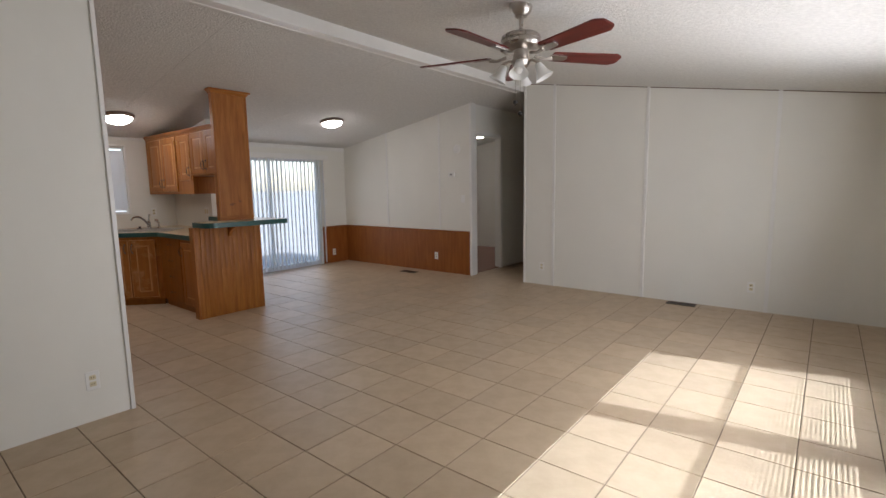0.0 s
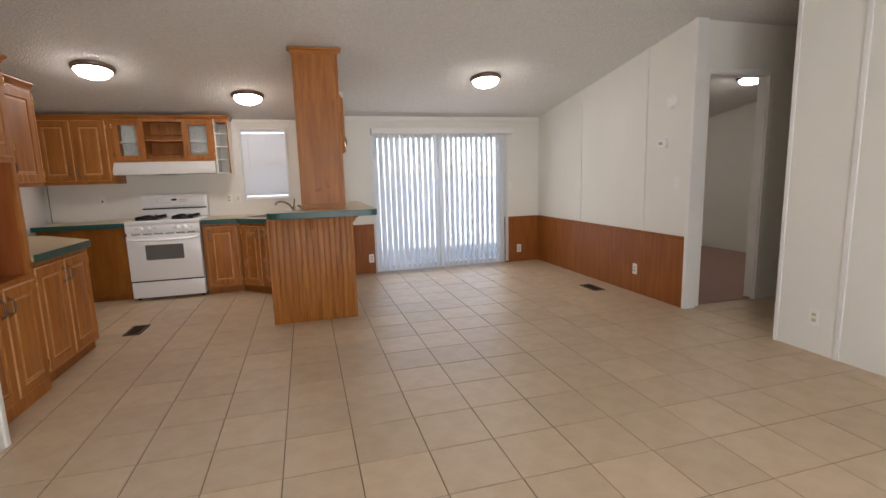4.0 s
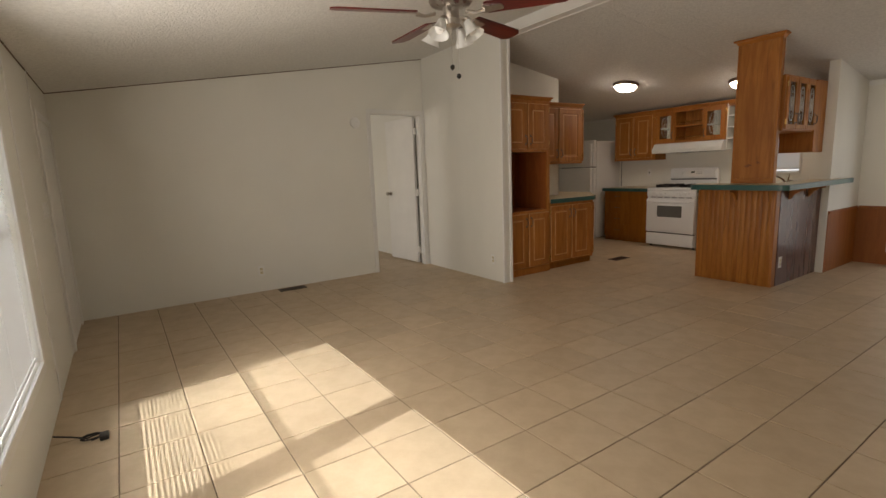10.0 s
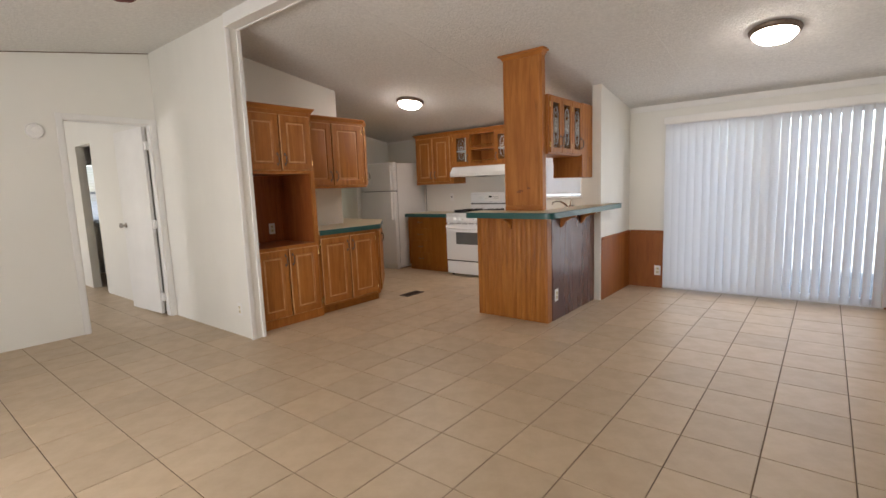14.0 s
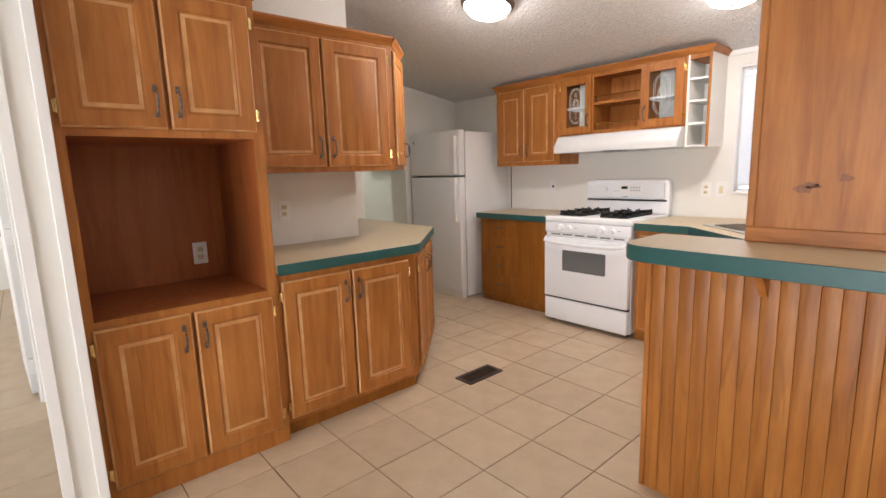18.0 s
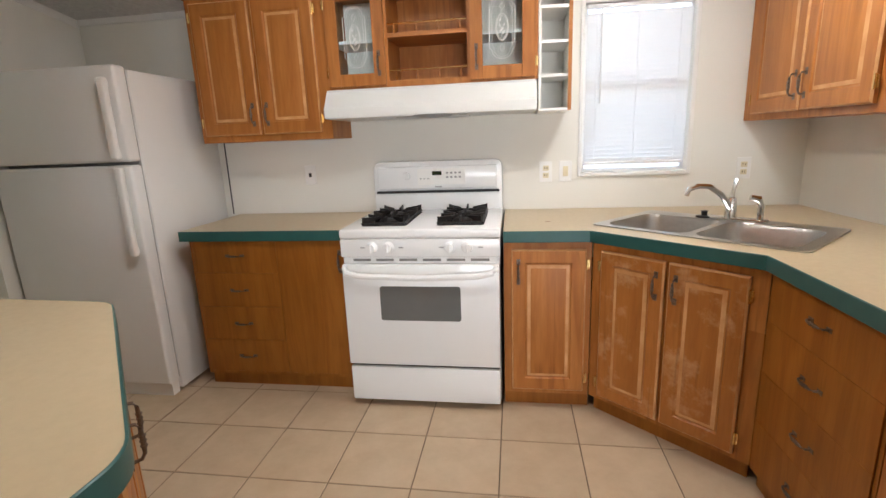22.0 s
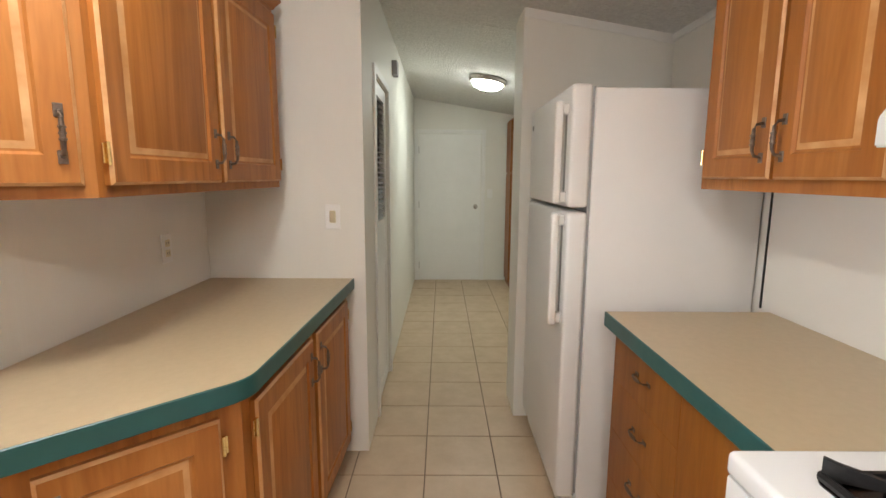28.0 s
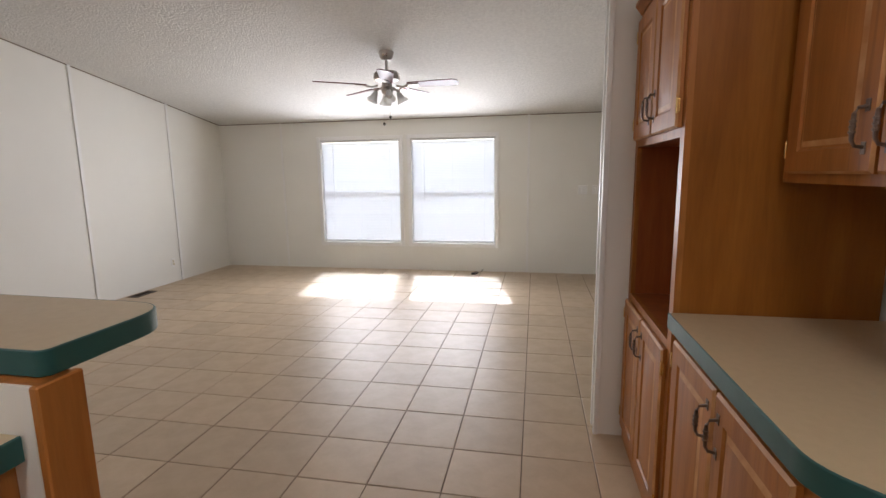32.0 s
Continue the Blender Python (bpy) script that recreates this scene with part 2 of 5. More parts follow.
WAINS = oak("wainscot_panel", (0.255, 0.075, 0.012), (0.29, 0.09, 0.016), (0.325, 0.108, 0.022), rough=0.45, rings=0.0)
DARKP = mat("dark_gloss_panel", (0.105, 0.034, 0.018), 0.27, var=0.2, scale=9, stretch=(1, 1, 0.1), bump=0.05, bscale=120)
BROWND = oak("brown_door_wood", (0.16, 0.055, 0.015), (0.23, 0.085, 0.025), (0.29, 0.115, 0.04))
LAMIN = mat("beige_laminate", (0.53, 0.42, 0.265), 0.32, var=0.05, scale=40, bump=0.03, bscale=300, detail=6)
TEAL = mat("teal_edge_band", (0.022, 0.10, 0.094), 0.35, var=0.15, scale=8, bump=0.05, bscale=60)
TILE = mat("beige_floor_tile", (0.54, 0.415, 0.285), 0.41, col2=(0.46, 0.345, 0.225), scale=7.0, bump=0.10, bscale=45, coords="Object", rnd=0.07, detail=6)
# floor grout; its brown also paints the shadow gaps under the ceiling
GROUT = mat("brown_grout_and_gap_shade", (0.20, 0.145, 0.095), 0.9, var=0.3, scale=20, bump=0.4, bscale=200)
CARPET = mat("pinkish_carpet", (0.36, 0.22, 0.175), 0.97, var=0.25, scale=60, bump=0.9, bscale=400)
HOODM = mat("soft_white_enamel", (0.72, 0.725, 0.70), 0.3, var=0.04, scale=4, bump=0.04, bscale=90)
ENAMEL = mat("white_enamel", (0.83, 0.84, 0.84), 0.16, var=0.02, scale=3)
FRIDGEM = mat("white_textured_steel", (0.82, 0.82, 0.81), 0.34, var=0.03, scale=3, bump=0.10, bscale=420)
PLASTIC = mat("white_plastic", (0.84, 0.835, 0.81), 0.35, var=0.03, scale=6)
IVORY = mat("ivory_plastic", (0.70, 0.62, 0.42), 0.4, var=0.04, scale=10)
PANB = mat("black_enamel_pan", (0.014, 0.010, 0.009), 0.16, var=0.3, scale=25)
BLACK = mat("black_iron", (0.009, 0.008, 0.008), 0.42, var=0.3, scale=30, bump=0.2, bscale=120)
# rubber feet, and black pieces that paint shade into gaps, slots and wells
DARKGAP = mat("dark_rubber_and_gap_shade", (0.02, 0.02, 0.02), 0.7, var=0.2, scale=20)
OVENGLASS = mat("smoked_oven_glass", (0.16, 0.165, 0.16), 0.12, var=0.1, scale=5)
STEEL = mat("brushed_stainless", (0.56, 0.55, 0.53), 0.30, 1.0, var=0.12, scale=30, stretch=(1, 12, 1))
CHROME = mat("chrome", (0.72, 0.71, 0.69), 0.10, 1.0, var=0.05, scale=12)
NICKEL = mat("brushed_nickel", (0.50, 0.46, 0.42), 0.28, 1.0, var=0.15, scale=20)
BRONZE = mat("antique_bronze", (0.22, 0.165, 0.13), 0.38, 0.85, var=0.4, scale=60, bump=0.3, bscale=300)
BRASS = mat("polished_brass", (0.86, 0.62, 0.26), 0.22, 1.0, var=0.15, scale=40)
VENT = mat("brown_vent_metal", (0.085, 0.06, 0.045), 0.5, 0.5, var=0.3, scale=40)
BLADE = oak("cherry_fan_blade", (0.075, 0.008, 0.007), (0.105, 0.013, 0.010), (0.14, 0.022, 0.015), rough=0.3, stretch=(0.09, 1, 1))
FROST = sheer("frosted_glass_shade", (0.88, 0.88, 0.86), 0.45, 0.35)
SLAT = sheer("white_blind_slat", (0.86, 0.855, 0.85), 0.06, 0.4)
VANE = sheer("white_vinyl_vane", (0.85, 0.865, 0.885), 0.15, 0.45)
PANE = glass("window_glass", clear=1)
ETCH = mat("etched_frost_line", (0.88, 0.88, 0.85), 0.6, var=0.05)
CABGLASS = glass("cabinet_glass", 0.05, (0.80, 0.86, 0.86), clear=1)
LAMP_DIM = glow("dim_lamp_glass", (0.95, 1.0, 0.90), 7.0)
LAMP_ON = glow("lit_lamp_glass", (1.0, 0.96, 0.90), 10.0)
VINYL = mat("white_vinyl_frame", (0.82, 0.82, 0.81), 0.35, var=0.03, scale=6)
GROUND = mat("pale_concrete_ground", (0.46, 0.43, 0.38), 0.9, var=0.2, scale=0.8, bump=0.3, bscale=30)
SIDING = mat("outside_siding", (0.55, 0.52, 0.46), 0.8, var=0.1, scale=2)
DISPLAY = mat("dark_display", (0.02, 0.03, 0.012), 0.2, var=0.1)
GREYM = mat("grey_print", (0.35, 0.35, 0.35), 0.5, var=0.1)
CORD = mat("black_cord", (0.015, 0.014, 0.013), 0.5, var=0.2, scale=30)
LOUVER = mat("grey_louver_and_slot", (0.22, 0.22, 0.21), 0.55, var=0.15, scale=20)


# ---- mesh helpers ----
def finish(bm, smooth=30):
    bmesh.ops.recalc_face_normals(bm, faces=bm.faces)
    lim = radians(smooth)
    for f in bm.faces:
        f.smooth = True
    for e in bm.edges:
        if len(e.link_faces) != 2 or e.calc_face_angle(0) > lim:
            e.smooth = False
    return bm


def to_mesh(name, bm, materials):
    me = bpy.data.meshes.new(name)
    finish(bm)
    bm.to_mesh(me)
    bm.free()
    for m in materials if isinstance(materials, (list, tuple)) else [materials]:
        me.materials.append(m)
    return me


def part(name, bm, material, parent, label="", m=None):
    """Links a bmesh, or a mesh made before, as one object under a thing or a part."""
    me = bm if isinstance(bm, bpy.types.Mesh) else to_mesh(name, bm, material)
    ob = new(name, me)
    ob.parent = parent
    if m is not None:
        ob.matrix_basis = m
    if label:
        ob["label"] = label
    return ob


def thing(name, m, label, category, group="", kind=""):
    ob = new(name)
    ob.empty_display_size = 0.1
    ob.matrix_basis = m
    return tagged(ob, label, category, group, kind)


def solid(name, bm, material, label, category, kind="", group="", m=None):
    ob = new(name, bm if isinstance(bm, bpy.types.Mesh) else to_mesh(name, bm, material))
    if m is not None:
        ob.matrix_basis = m
    return tagged(ob, label, category, group, kind)


def box(bm, x0, x1, y0, y1, z0, z1, bev=0.0, seg=1, mi=0):
    r = bmesh.ops.create_cube(bm, size=1.0)
    vs = r["verts"]
    for v in vs:
        v.co = Vector(((x0 + x1) / 2 + v.co.x * (x1 - x0), (y0 + y1) / 2 + v.co.y * (y1 - y0), (z0 + z1) / 2 + v.co.z * (z1 - z0)))
    fs = {f for v in vs for f in v.link_faces}
    if bev > 0:
        es = list({e for v in vs for e in v.link_edges})
        r = bmesh.ops.bevel(bm, geom=es, offset=bev, segments=seg, affect="EDGES", profile=0.5)
        fs = set(r["faces"]) | {f for f in fs if f.is_valid}
    for f in fs:
        f.material_index = mi
    return bm


def bx(x0, x1, y0, y1, z0, z1, bev=0.0, seg=1):
    return box(bmesh.new(), x0, x1, y0, y1, z0, z1, bev, seg)


def rounded(pts, radii, n=6):
    """A polygon with its corners rounded."""
    out = []
    k = len(pts)
    for i, p in enumerate(pts):
        r = radii[i] if isinstance(radii, (list, tuple)) else radii
        p = Vector(p)
        if r <= 0:
            out.append(p)
            continue
        a, c = (Vector(pts[i - 1]) - p), (Vector(pts[(i + 1) % k]) - p)
        half = a.angle(c) / 2
        t = min(r / math.tan(half), a.length * 0.49, c.length * 0.49)
        p0, p1 = p + a.normalized() * t, p + c.normalized() * t
        for j in range(n + 1):
            s = j / n
            out.append(p0 * (1 - s) ** 2 + p * 2 * s * (1 - s) + p1 * s * s)
    return out


def prism(bm, pts, z0, z1, bev=0.0, holes=(), mi=0):
    """An upright prism on a plan polygon, with holes if given."""
    edges = []
    for loop in (pts, *holes):
        vs = [bm.verts.new((p[0], p[1], z0)) for p in loop]
        edges += [bm.edges.new((vs[i], vs[(i + 1) % len(vs)])) for i in range(len(vs))]
    if holes:
        faces = [g for g in bmesh.ops.triangle_fill(bm, use_beauty=True, use_dissolve=False, edges=edges)["geom"] if isinstance(g, bmesh.types.BMFace)]
    else:
        faces = [bm.faces.new([e.verts[0] for e in edges])]
    ex = bmesh.ops.extrude_face_region(bm, geom=faces)
    top = [g for g in ex["geom"] if isinstance(g, bmesh.types.BMVert)]
    for v in top:
        v.co.z = z1
    if bev > 0 and not holes:
        es = [e for e in {e for v in top for e in v.link_edges} if all(abs(v.co.z - z1) < 1e-6 for v in e.verts)]
        bmesh.ops.bevel(bm, geom=es, offset=bev, segments=2, affect="EDGES", profile=0.5)
    for f in bm.faces:
        f.material_index = mi
    return bm


def lathe(bm, prof, n=24, mi=0, cx=0.0, cy=0.0):
    """Turns a profile of (radius, height) round the z axis."""
    rings = []
    for r, z in prof:
        if r < 1e-5:
            rings.append([bm.verts.new((cx, cy, z))])
        else:
            rings.append([bm.verts.new((cx + r * math.cos(2 * math.pi * i / n), cy + r * math.sin(2 * math.pi * i / n), z)) for i in range(n)])
    for a, b in zip(rings, rings[1:]):
        for i in range(n):
            j = (i + 1) % n
            f = [a[i % len(a)], a[j % len(a)], b[j % len(b)], b[i % len(b)]]
            f = list(dict.fromkeys(f))
            if len(f) > 2:
                bm.faces.new(f).material_index = mi
    return bm


def tube(bm, pts, r, n=8, mi=0, cap=True):
    """A round bar along points; r may be one radius for each."""
    pts = [Vector(p) for p in pts]
    rs = r if isinstance(r, (list, tuple)) else [r] * len(pts)
    rings, up = [], Vector((0.12, 0.31, 0.94))
    for i, p in enumerate(pts):
        d = (pts[min(i + 1, len(pts) - 1)] - pts[max(i - 1, 0)]).normalized()
        side = d.cross(up)
        if side.length < 0.05:
            side = d.cross(Vector((1, 0, 0)))
        side.normalize()
        other = d.cross(side)
        rings.append([bm.verts.new(p + (side * math.cos(2 * math.pi * k / n) + other * math.sin(2 * math.pi * k / n)) * rs[i]) for k in range(n)])
    for a, b in zip(rings, rings[1:]):
        for k in range(n):
            bm.faces.new((a[k], a[(k + 1) % n], b[(k + 1) % n], b[k])).material_index = mi
    if cap:
        bm.faces.new(rings[0]).material_index = mi
        bm.faces.new(list(reversed(rings[-1]))).material_index = mi
    return bm


def rings_panel(bm, w, h, rings, mats):
    """A flat front of nested rectangles: (inset, depth towards -y), with a material for each ring."""
    loops = []
    for ins, d in rings:
        loops.append([bm.verts.new(c) for c in ((ins, -d, ins), (w - ins, -d, ins), (w - ins, -d, h - ins), (ins, -d, h - ins))])
    for i, (a, b) in enumerate(zip(loops, loops[1:])):
        for k in range(4):
            bm.faces.new((a[k], a[(k + 1) % 4], b[(k + 1) % 4], b[k])).material_index = mats[i]
    bm.faces.new(loops[-1]).material_index = mats[-1]
    bm.faces.new(list(reversed(loops[0])))
    return bm


# ---- structure ----
SLOPE, RIDGE = 0.1646, 2.75


def cz(y):
    return RIDGE - SLOPE * abs(y)


def wall(name, x0, x1, y0, y1, holes=(), top=None, material=WALL, label="plain white painted wall"):
    """A wall under the sloping ceiling; holes: (along0, along1, z0, z1) along its longer side."""
    bm = bmesh.new()
    along_x = (x1 - x0) > (y1 - y0)
    a0, a1 = (x0, x1) if along_x else (y0, y1)
    cuts = sorted({a0, a1, *[h[0] for h in holes], *[h[1] for h in holes]} | ({0.0} if not along_x and a0 < 0 < a1 else set()))
    for s, e in zip(cuts, cuts[1:]):
        zs = [(0.0, None)]
        for h in holes:
            if h[0] < e - 1e-6 and h[1] > s + 1e-6:
                zs = ([(0.0, h[2])] if h[2] > 0.001 else []) + [(h[3], None)]
        for z0, z1 in zs:
            bx0, bx1, by0, by1 = (s, e, y0, y1) if along_x else (x0, x1, s, e)
            r = bmesh.ops.create_cube(bm, size=1.0)
            for v in r["verts"]:
                x, y = (bx0 if v.co.x < 0 else bx1), (by0 if v.co.y < 0 else by1)
                hi = z1 if z1 is not None else (top if top else cz(y) + 0.04)
                v.co = Vector((x, y, z0 - 0.02 if z0 == 0 and v.co.z < 0 else (z0 if v.co.z < 0 else hi)))
    bmesh.ops.remove_doubles(bm, verts=bm.verts, dist=1e-5)
    return solid(name, bm, material, label, "wall", kind="structure")


XW, XE, YS, YN, YD = -1.595, 4.94, -3.95, 3.99, 3.82
# the third opening is added out of view to light the west room
wall("wall_south", -6.1, 8.1, YS - 0.075, YS, [(0.865, 2.02, 0.39, 1.83), (2.19, 3.35, 0.39, 1.83), (-4.6, -3.4, 0.8, 1.85)], label="white painted outer wall with two windows and an added unseen opening")
wall("wall_kitchen_north", -6.1, 1.95, YN, YN + 0.12, [(0.81, 1.36, 1.09, 1.965)], label="white kitchen wall with a small window")
wall("wall_dining_north", 2.045, 8.1, YD, YD + 0.12, [(2.46, 4.36, 0.0, 1.90)], label="white outer wall with a sliding door opening")
wall("wall_west", -6.1, -6.0, YS, YN, [(0.2, 0.9, 0.9, 1.9)], label="plain white end wall")
wall("wall_east", 8.0, 8.1, YS, YD, label="plain white end wall")
wall("wall_living_west", XW - 0.1, XW, YS, 0.0, [(-0.785, -0.055, 0.0, 2.03)], label="white painted wall with a doorway")
wall("wall_marriage", XW, 0.0, 0.0, 0.106, label="white painted dividing wall")
wall("wall_marriage_west", -6.0, XW - 0.1, 0.0, 0.106, [(-4.45, -3.80, 0.0, 2.04)])
wall("wall_living_east", XE, XE + 0.1, YS, -0.05, label="white panelled wall with vertical battens")
wall("wall_hall_south", XE + 0.1, 8.0, -0.15, -0.05)
wall("wall_dining_east", XE, XE + 0.1, 0.885, YD, label="white wall above brown wainscot")
wall("wall_hall_north", XE + 0.1, 8.0, 0.90, 1.0, [(5.13, 5.80, 0.0, 2.15)], label="white wall with an open bedroom doorway")
wall("wall_kitchen_west", -0.85, -0.75, 0.106, 1.70, label="white wall behind the tall hutch")
wall("wall_recess", -1.84, -0.85, 1.60, 1.70, label="white wall above the corner counter")
wall("wall_stub", -1.94, -1.84, 1.60, 2.437, label="narrow white wall at the end of the counter")
wall("wall_hall_left", -6.0, -1.94, 2.337, 2.437, [(-2.82, -2.22, 0.0, 1.90)], label="white utility hall wall")
wall("wall_hall_end", -5.95, -5.85, 2.437, YN, label="white wall at the end of the utility hall")
wall("wall_fridge_end", -2.48, -2.20, 3.215, YN, label="white partition beside the refrigerator")
wall("wall_partition", 1.95, 2.045, 2.88, YN, label="white partition wall between kitchen and dining area")
half = wall("wall_half", 1.90, 1.95, 1.866, 2.88, top=0.985, label="white half wall carrying the bar top")

# ceiling: two slopes that meet over the dividing wall
bm = bmesh.new()
for s in (-1, 1):
    ys = (0.0, s * 4.12)
    pts = [(-6.1, ys[0]), (8.1, ys[0]), (8.1, ys[1]), (-6.1, ys[1])]
    lo = [bm.verts.new((x, y, cz(y))) for x, y in pts]
    hi = [bm.verts.new((x, y, cz(y) + 0.1)) for x, y in pts]
    for f in (lo, hi, *[[lo[i], lo[(i + 1) % 4], hi[(i + 1) % 4], hi[i]] for i in range(4)]):
        bm.faces.new(f)
bmesh.ops.remove_doubles(bm, verts=bm.verts, dist=1e-5)
solid("ceiling", bm, CEIL, "white vaulted popcorn ceiling", "ceiling", kind="structure")
for xs in (-2.6, 1.05, 2.78):
    bm = bmesh.new()
    for s in (1,):
        r = bmesh.ops.create_cube(bm, size=1.0)
        for v in r["verts"]:
            y = 0.13 if v.co.y < 0 else 3.78
            v.co = Vector((xs + v.co.x * 0.035, y, cz(y) - (0.002 if v.co.z < 0 else -0.01)))
    solid("trim_ceiling_joint", bm, CEIL, "flat white seam strip across the ceiling", "seam strip", kind="structure")

# ridge beam with edge strips
bm = bmesh.new()
box(bm, 0.0, XE, -0.02, 0.10, 2.645, 2.79, 0.004)
beam = solid("beam_ridge", bm, TRIM, "white boxed ridge beam under the vaulted ceiling", "beam", kind="structure")
for y0, y1 in ((-0.026, -0.006), (0.088, 0.108)):
    part("edge_strip", bx(0.0, XE, y0, y1, 2.638, 2.656, 0.003), TRIM, beam)


def strip(x0, x1, y0, y1, z0, z1, name="trim", label="narrow white wall trim", material=TRIM, bev=0.002):
    return solid(name, bx(x0, x1, y0, y1, z0, z1, bev), material, label, "trim", kind="structure")


# corner strips of the dividing wall's end
strip(-0.012, 0.012, -0.014, 0.022, 0, 2.645, label="white corner strip at the wall end")
strip(-0.012, 0.012, 0.086, 0.118, 0, 2.645, label="white corner strip at the wall end")
# battens
for y in (-0.485, -1.66, -2.92):
    strip(XE - 0.012, XE, y - 0.018, y + 0.018, 0, cz(y), "trim_batten", "slim white vertical batten on the wall panel")
for y in (1.486, 2.67):
    strip(XE - 0.011, XE, y - 0.015, y + 0.015, 0.70, cz(y), "trim_batten", "slim white vertical batten on the wall panel")
for x in (-0.55, 0.42, 3.95):
    strip(x - 0.014, x + 0.014, YS, YS + 0.006, 0, cz(3.9), "trim_batten", "slim white vertical batten on the wall panel")
strip(XE - 0.012, XE + 0.112, 0.858, 0.898, 0, cz(0.88), "trim_corner", "white casing at the hall corner")
strip(XE - 0.012, XE + 0.11, -0.062, -0.035, 0, cz(0.2), "trim_corner", "white casing at the wall end")
# slim crown strips; the brown ones are shadow gaps put in as colour
for y, x0, x1 in ((YN - 0.012, -2.20, 1.95), (YD - 0.012, 2.045, XE)):
    strip(x0, x1, y, y + 0.012, cz(3.95) - 0.04, cz(3.95) + 0.03, "trim_crown", "slim white strip where wall meets ceiling")
for x, y0, y1, m_, d in ((XE - 0.006, YS, -0.06, GROUT, 0.008), (XW, YS, 0.0, GROUT, 0.008), (-2.20, 3.215, YN, TRIM, 0.045)):
    bm = bmesh.new()
    r = bmesh.ops.create_cube(bm, size=1.0)
    for v in r["verts"]:
        y = y0 if v.co.y < 0 else y1
        v.co = Vector((x + (0.0 if v.co.x < 0 else 0.006), y, cz(y) - (d if v.co.z < 0 else -0.01)))
    solid("trim_crown", bm, m_, "slim strip where wall meets ceiling", "trim", kind="structure")
strip(XW + 0.006, XE - 0.006, YS, YS + 0.005, cz(YS) - 0.008, cz(YS) + 0.004, "trim_crown", "thin dark strip drawn as the shadow gap where wall meets ceiling", GROUT, 0.0)

# wainscot
def wainscot(x0, x1, y0, y1, cap):
    ob = solid("wainscot", bx(x0, x1, y0, y1, 0, 0.665), WAINS, "brown wood-grain wainscot panel with a cap rail", "wainscot", kind="structure")
    part("cap_rail", bx(*cap, 0.655, 0.685, 0.004, 2), WAINS, ob)
    return ob


wainscot(XE - 0.008, XE, 0.90, YD, (XE - 0.018, XE, 0.90, YD))
wainscot(4.38, XE - 0.008, YD - 0.008, YD, (4.38, XE - 0.02, YD - 0.018, YD))
wainscot(2.053, 2.44, YD - 0.008, YD, (2.065, 2.44, YD - 0.018, YD))
wainscot(2.045, 2.053, 2.90, YD - 0.008, (2.045, 2.063, 2.90, YD - 0.02))
dark = solid("wainscot_dark", bx(1.951, 1.975, 1.865, 2.90, 0, 0.98, 0.003), DARKP, "dark glossy wood panel under the bar", "panel", kind="structure")

# ground outside
solid("ground", bx(-600, 600, -600, 600, -0.7, -0.5), GROUND, "pale sunlit concrete ground", "ground", kind="structure")
deck = solid("porch_slab", bx(1.6, 5.2, 3.93, 7.5, -0.5, -0.06), GROUND, "pale concrete porch slab", "slab", kind="structure")


# ---- windows, blinds, doors ----
def casing(parent, x0, x1, z0, z1, w=0.055, d=0.014, y=0.0, sill=True):
    part("casing", bx(x0 - w, x0, y - d, y, z0 - w, z1 + w, 0.003), TRIM, parent)
    part("casing", bx(x1, x1 + w, y - d, y, z0 - w, z1 + w, 0.003), TRIM, parent)
    part("casing", bx(x0, x1, y - d, y, z1, z1 + w, 0.003), TRIM, parent)
    if sill:
        part("window_sill", bx(x0, x1, y - d - 0.004, y, z0 - w, z0, 0.003), TRIM, parent)


SLATS = {}


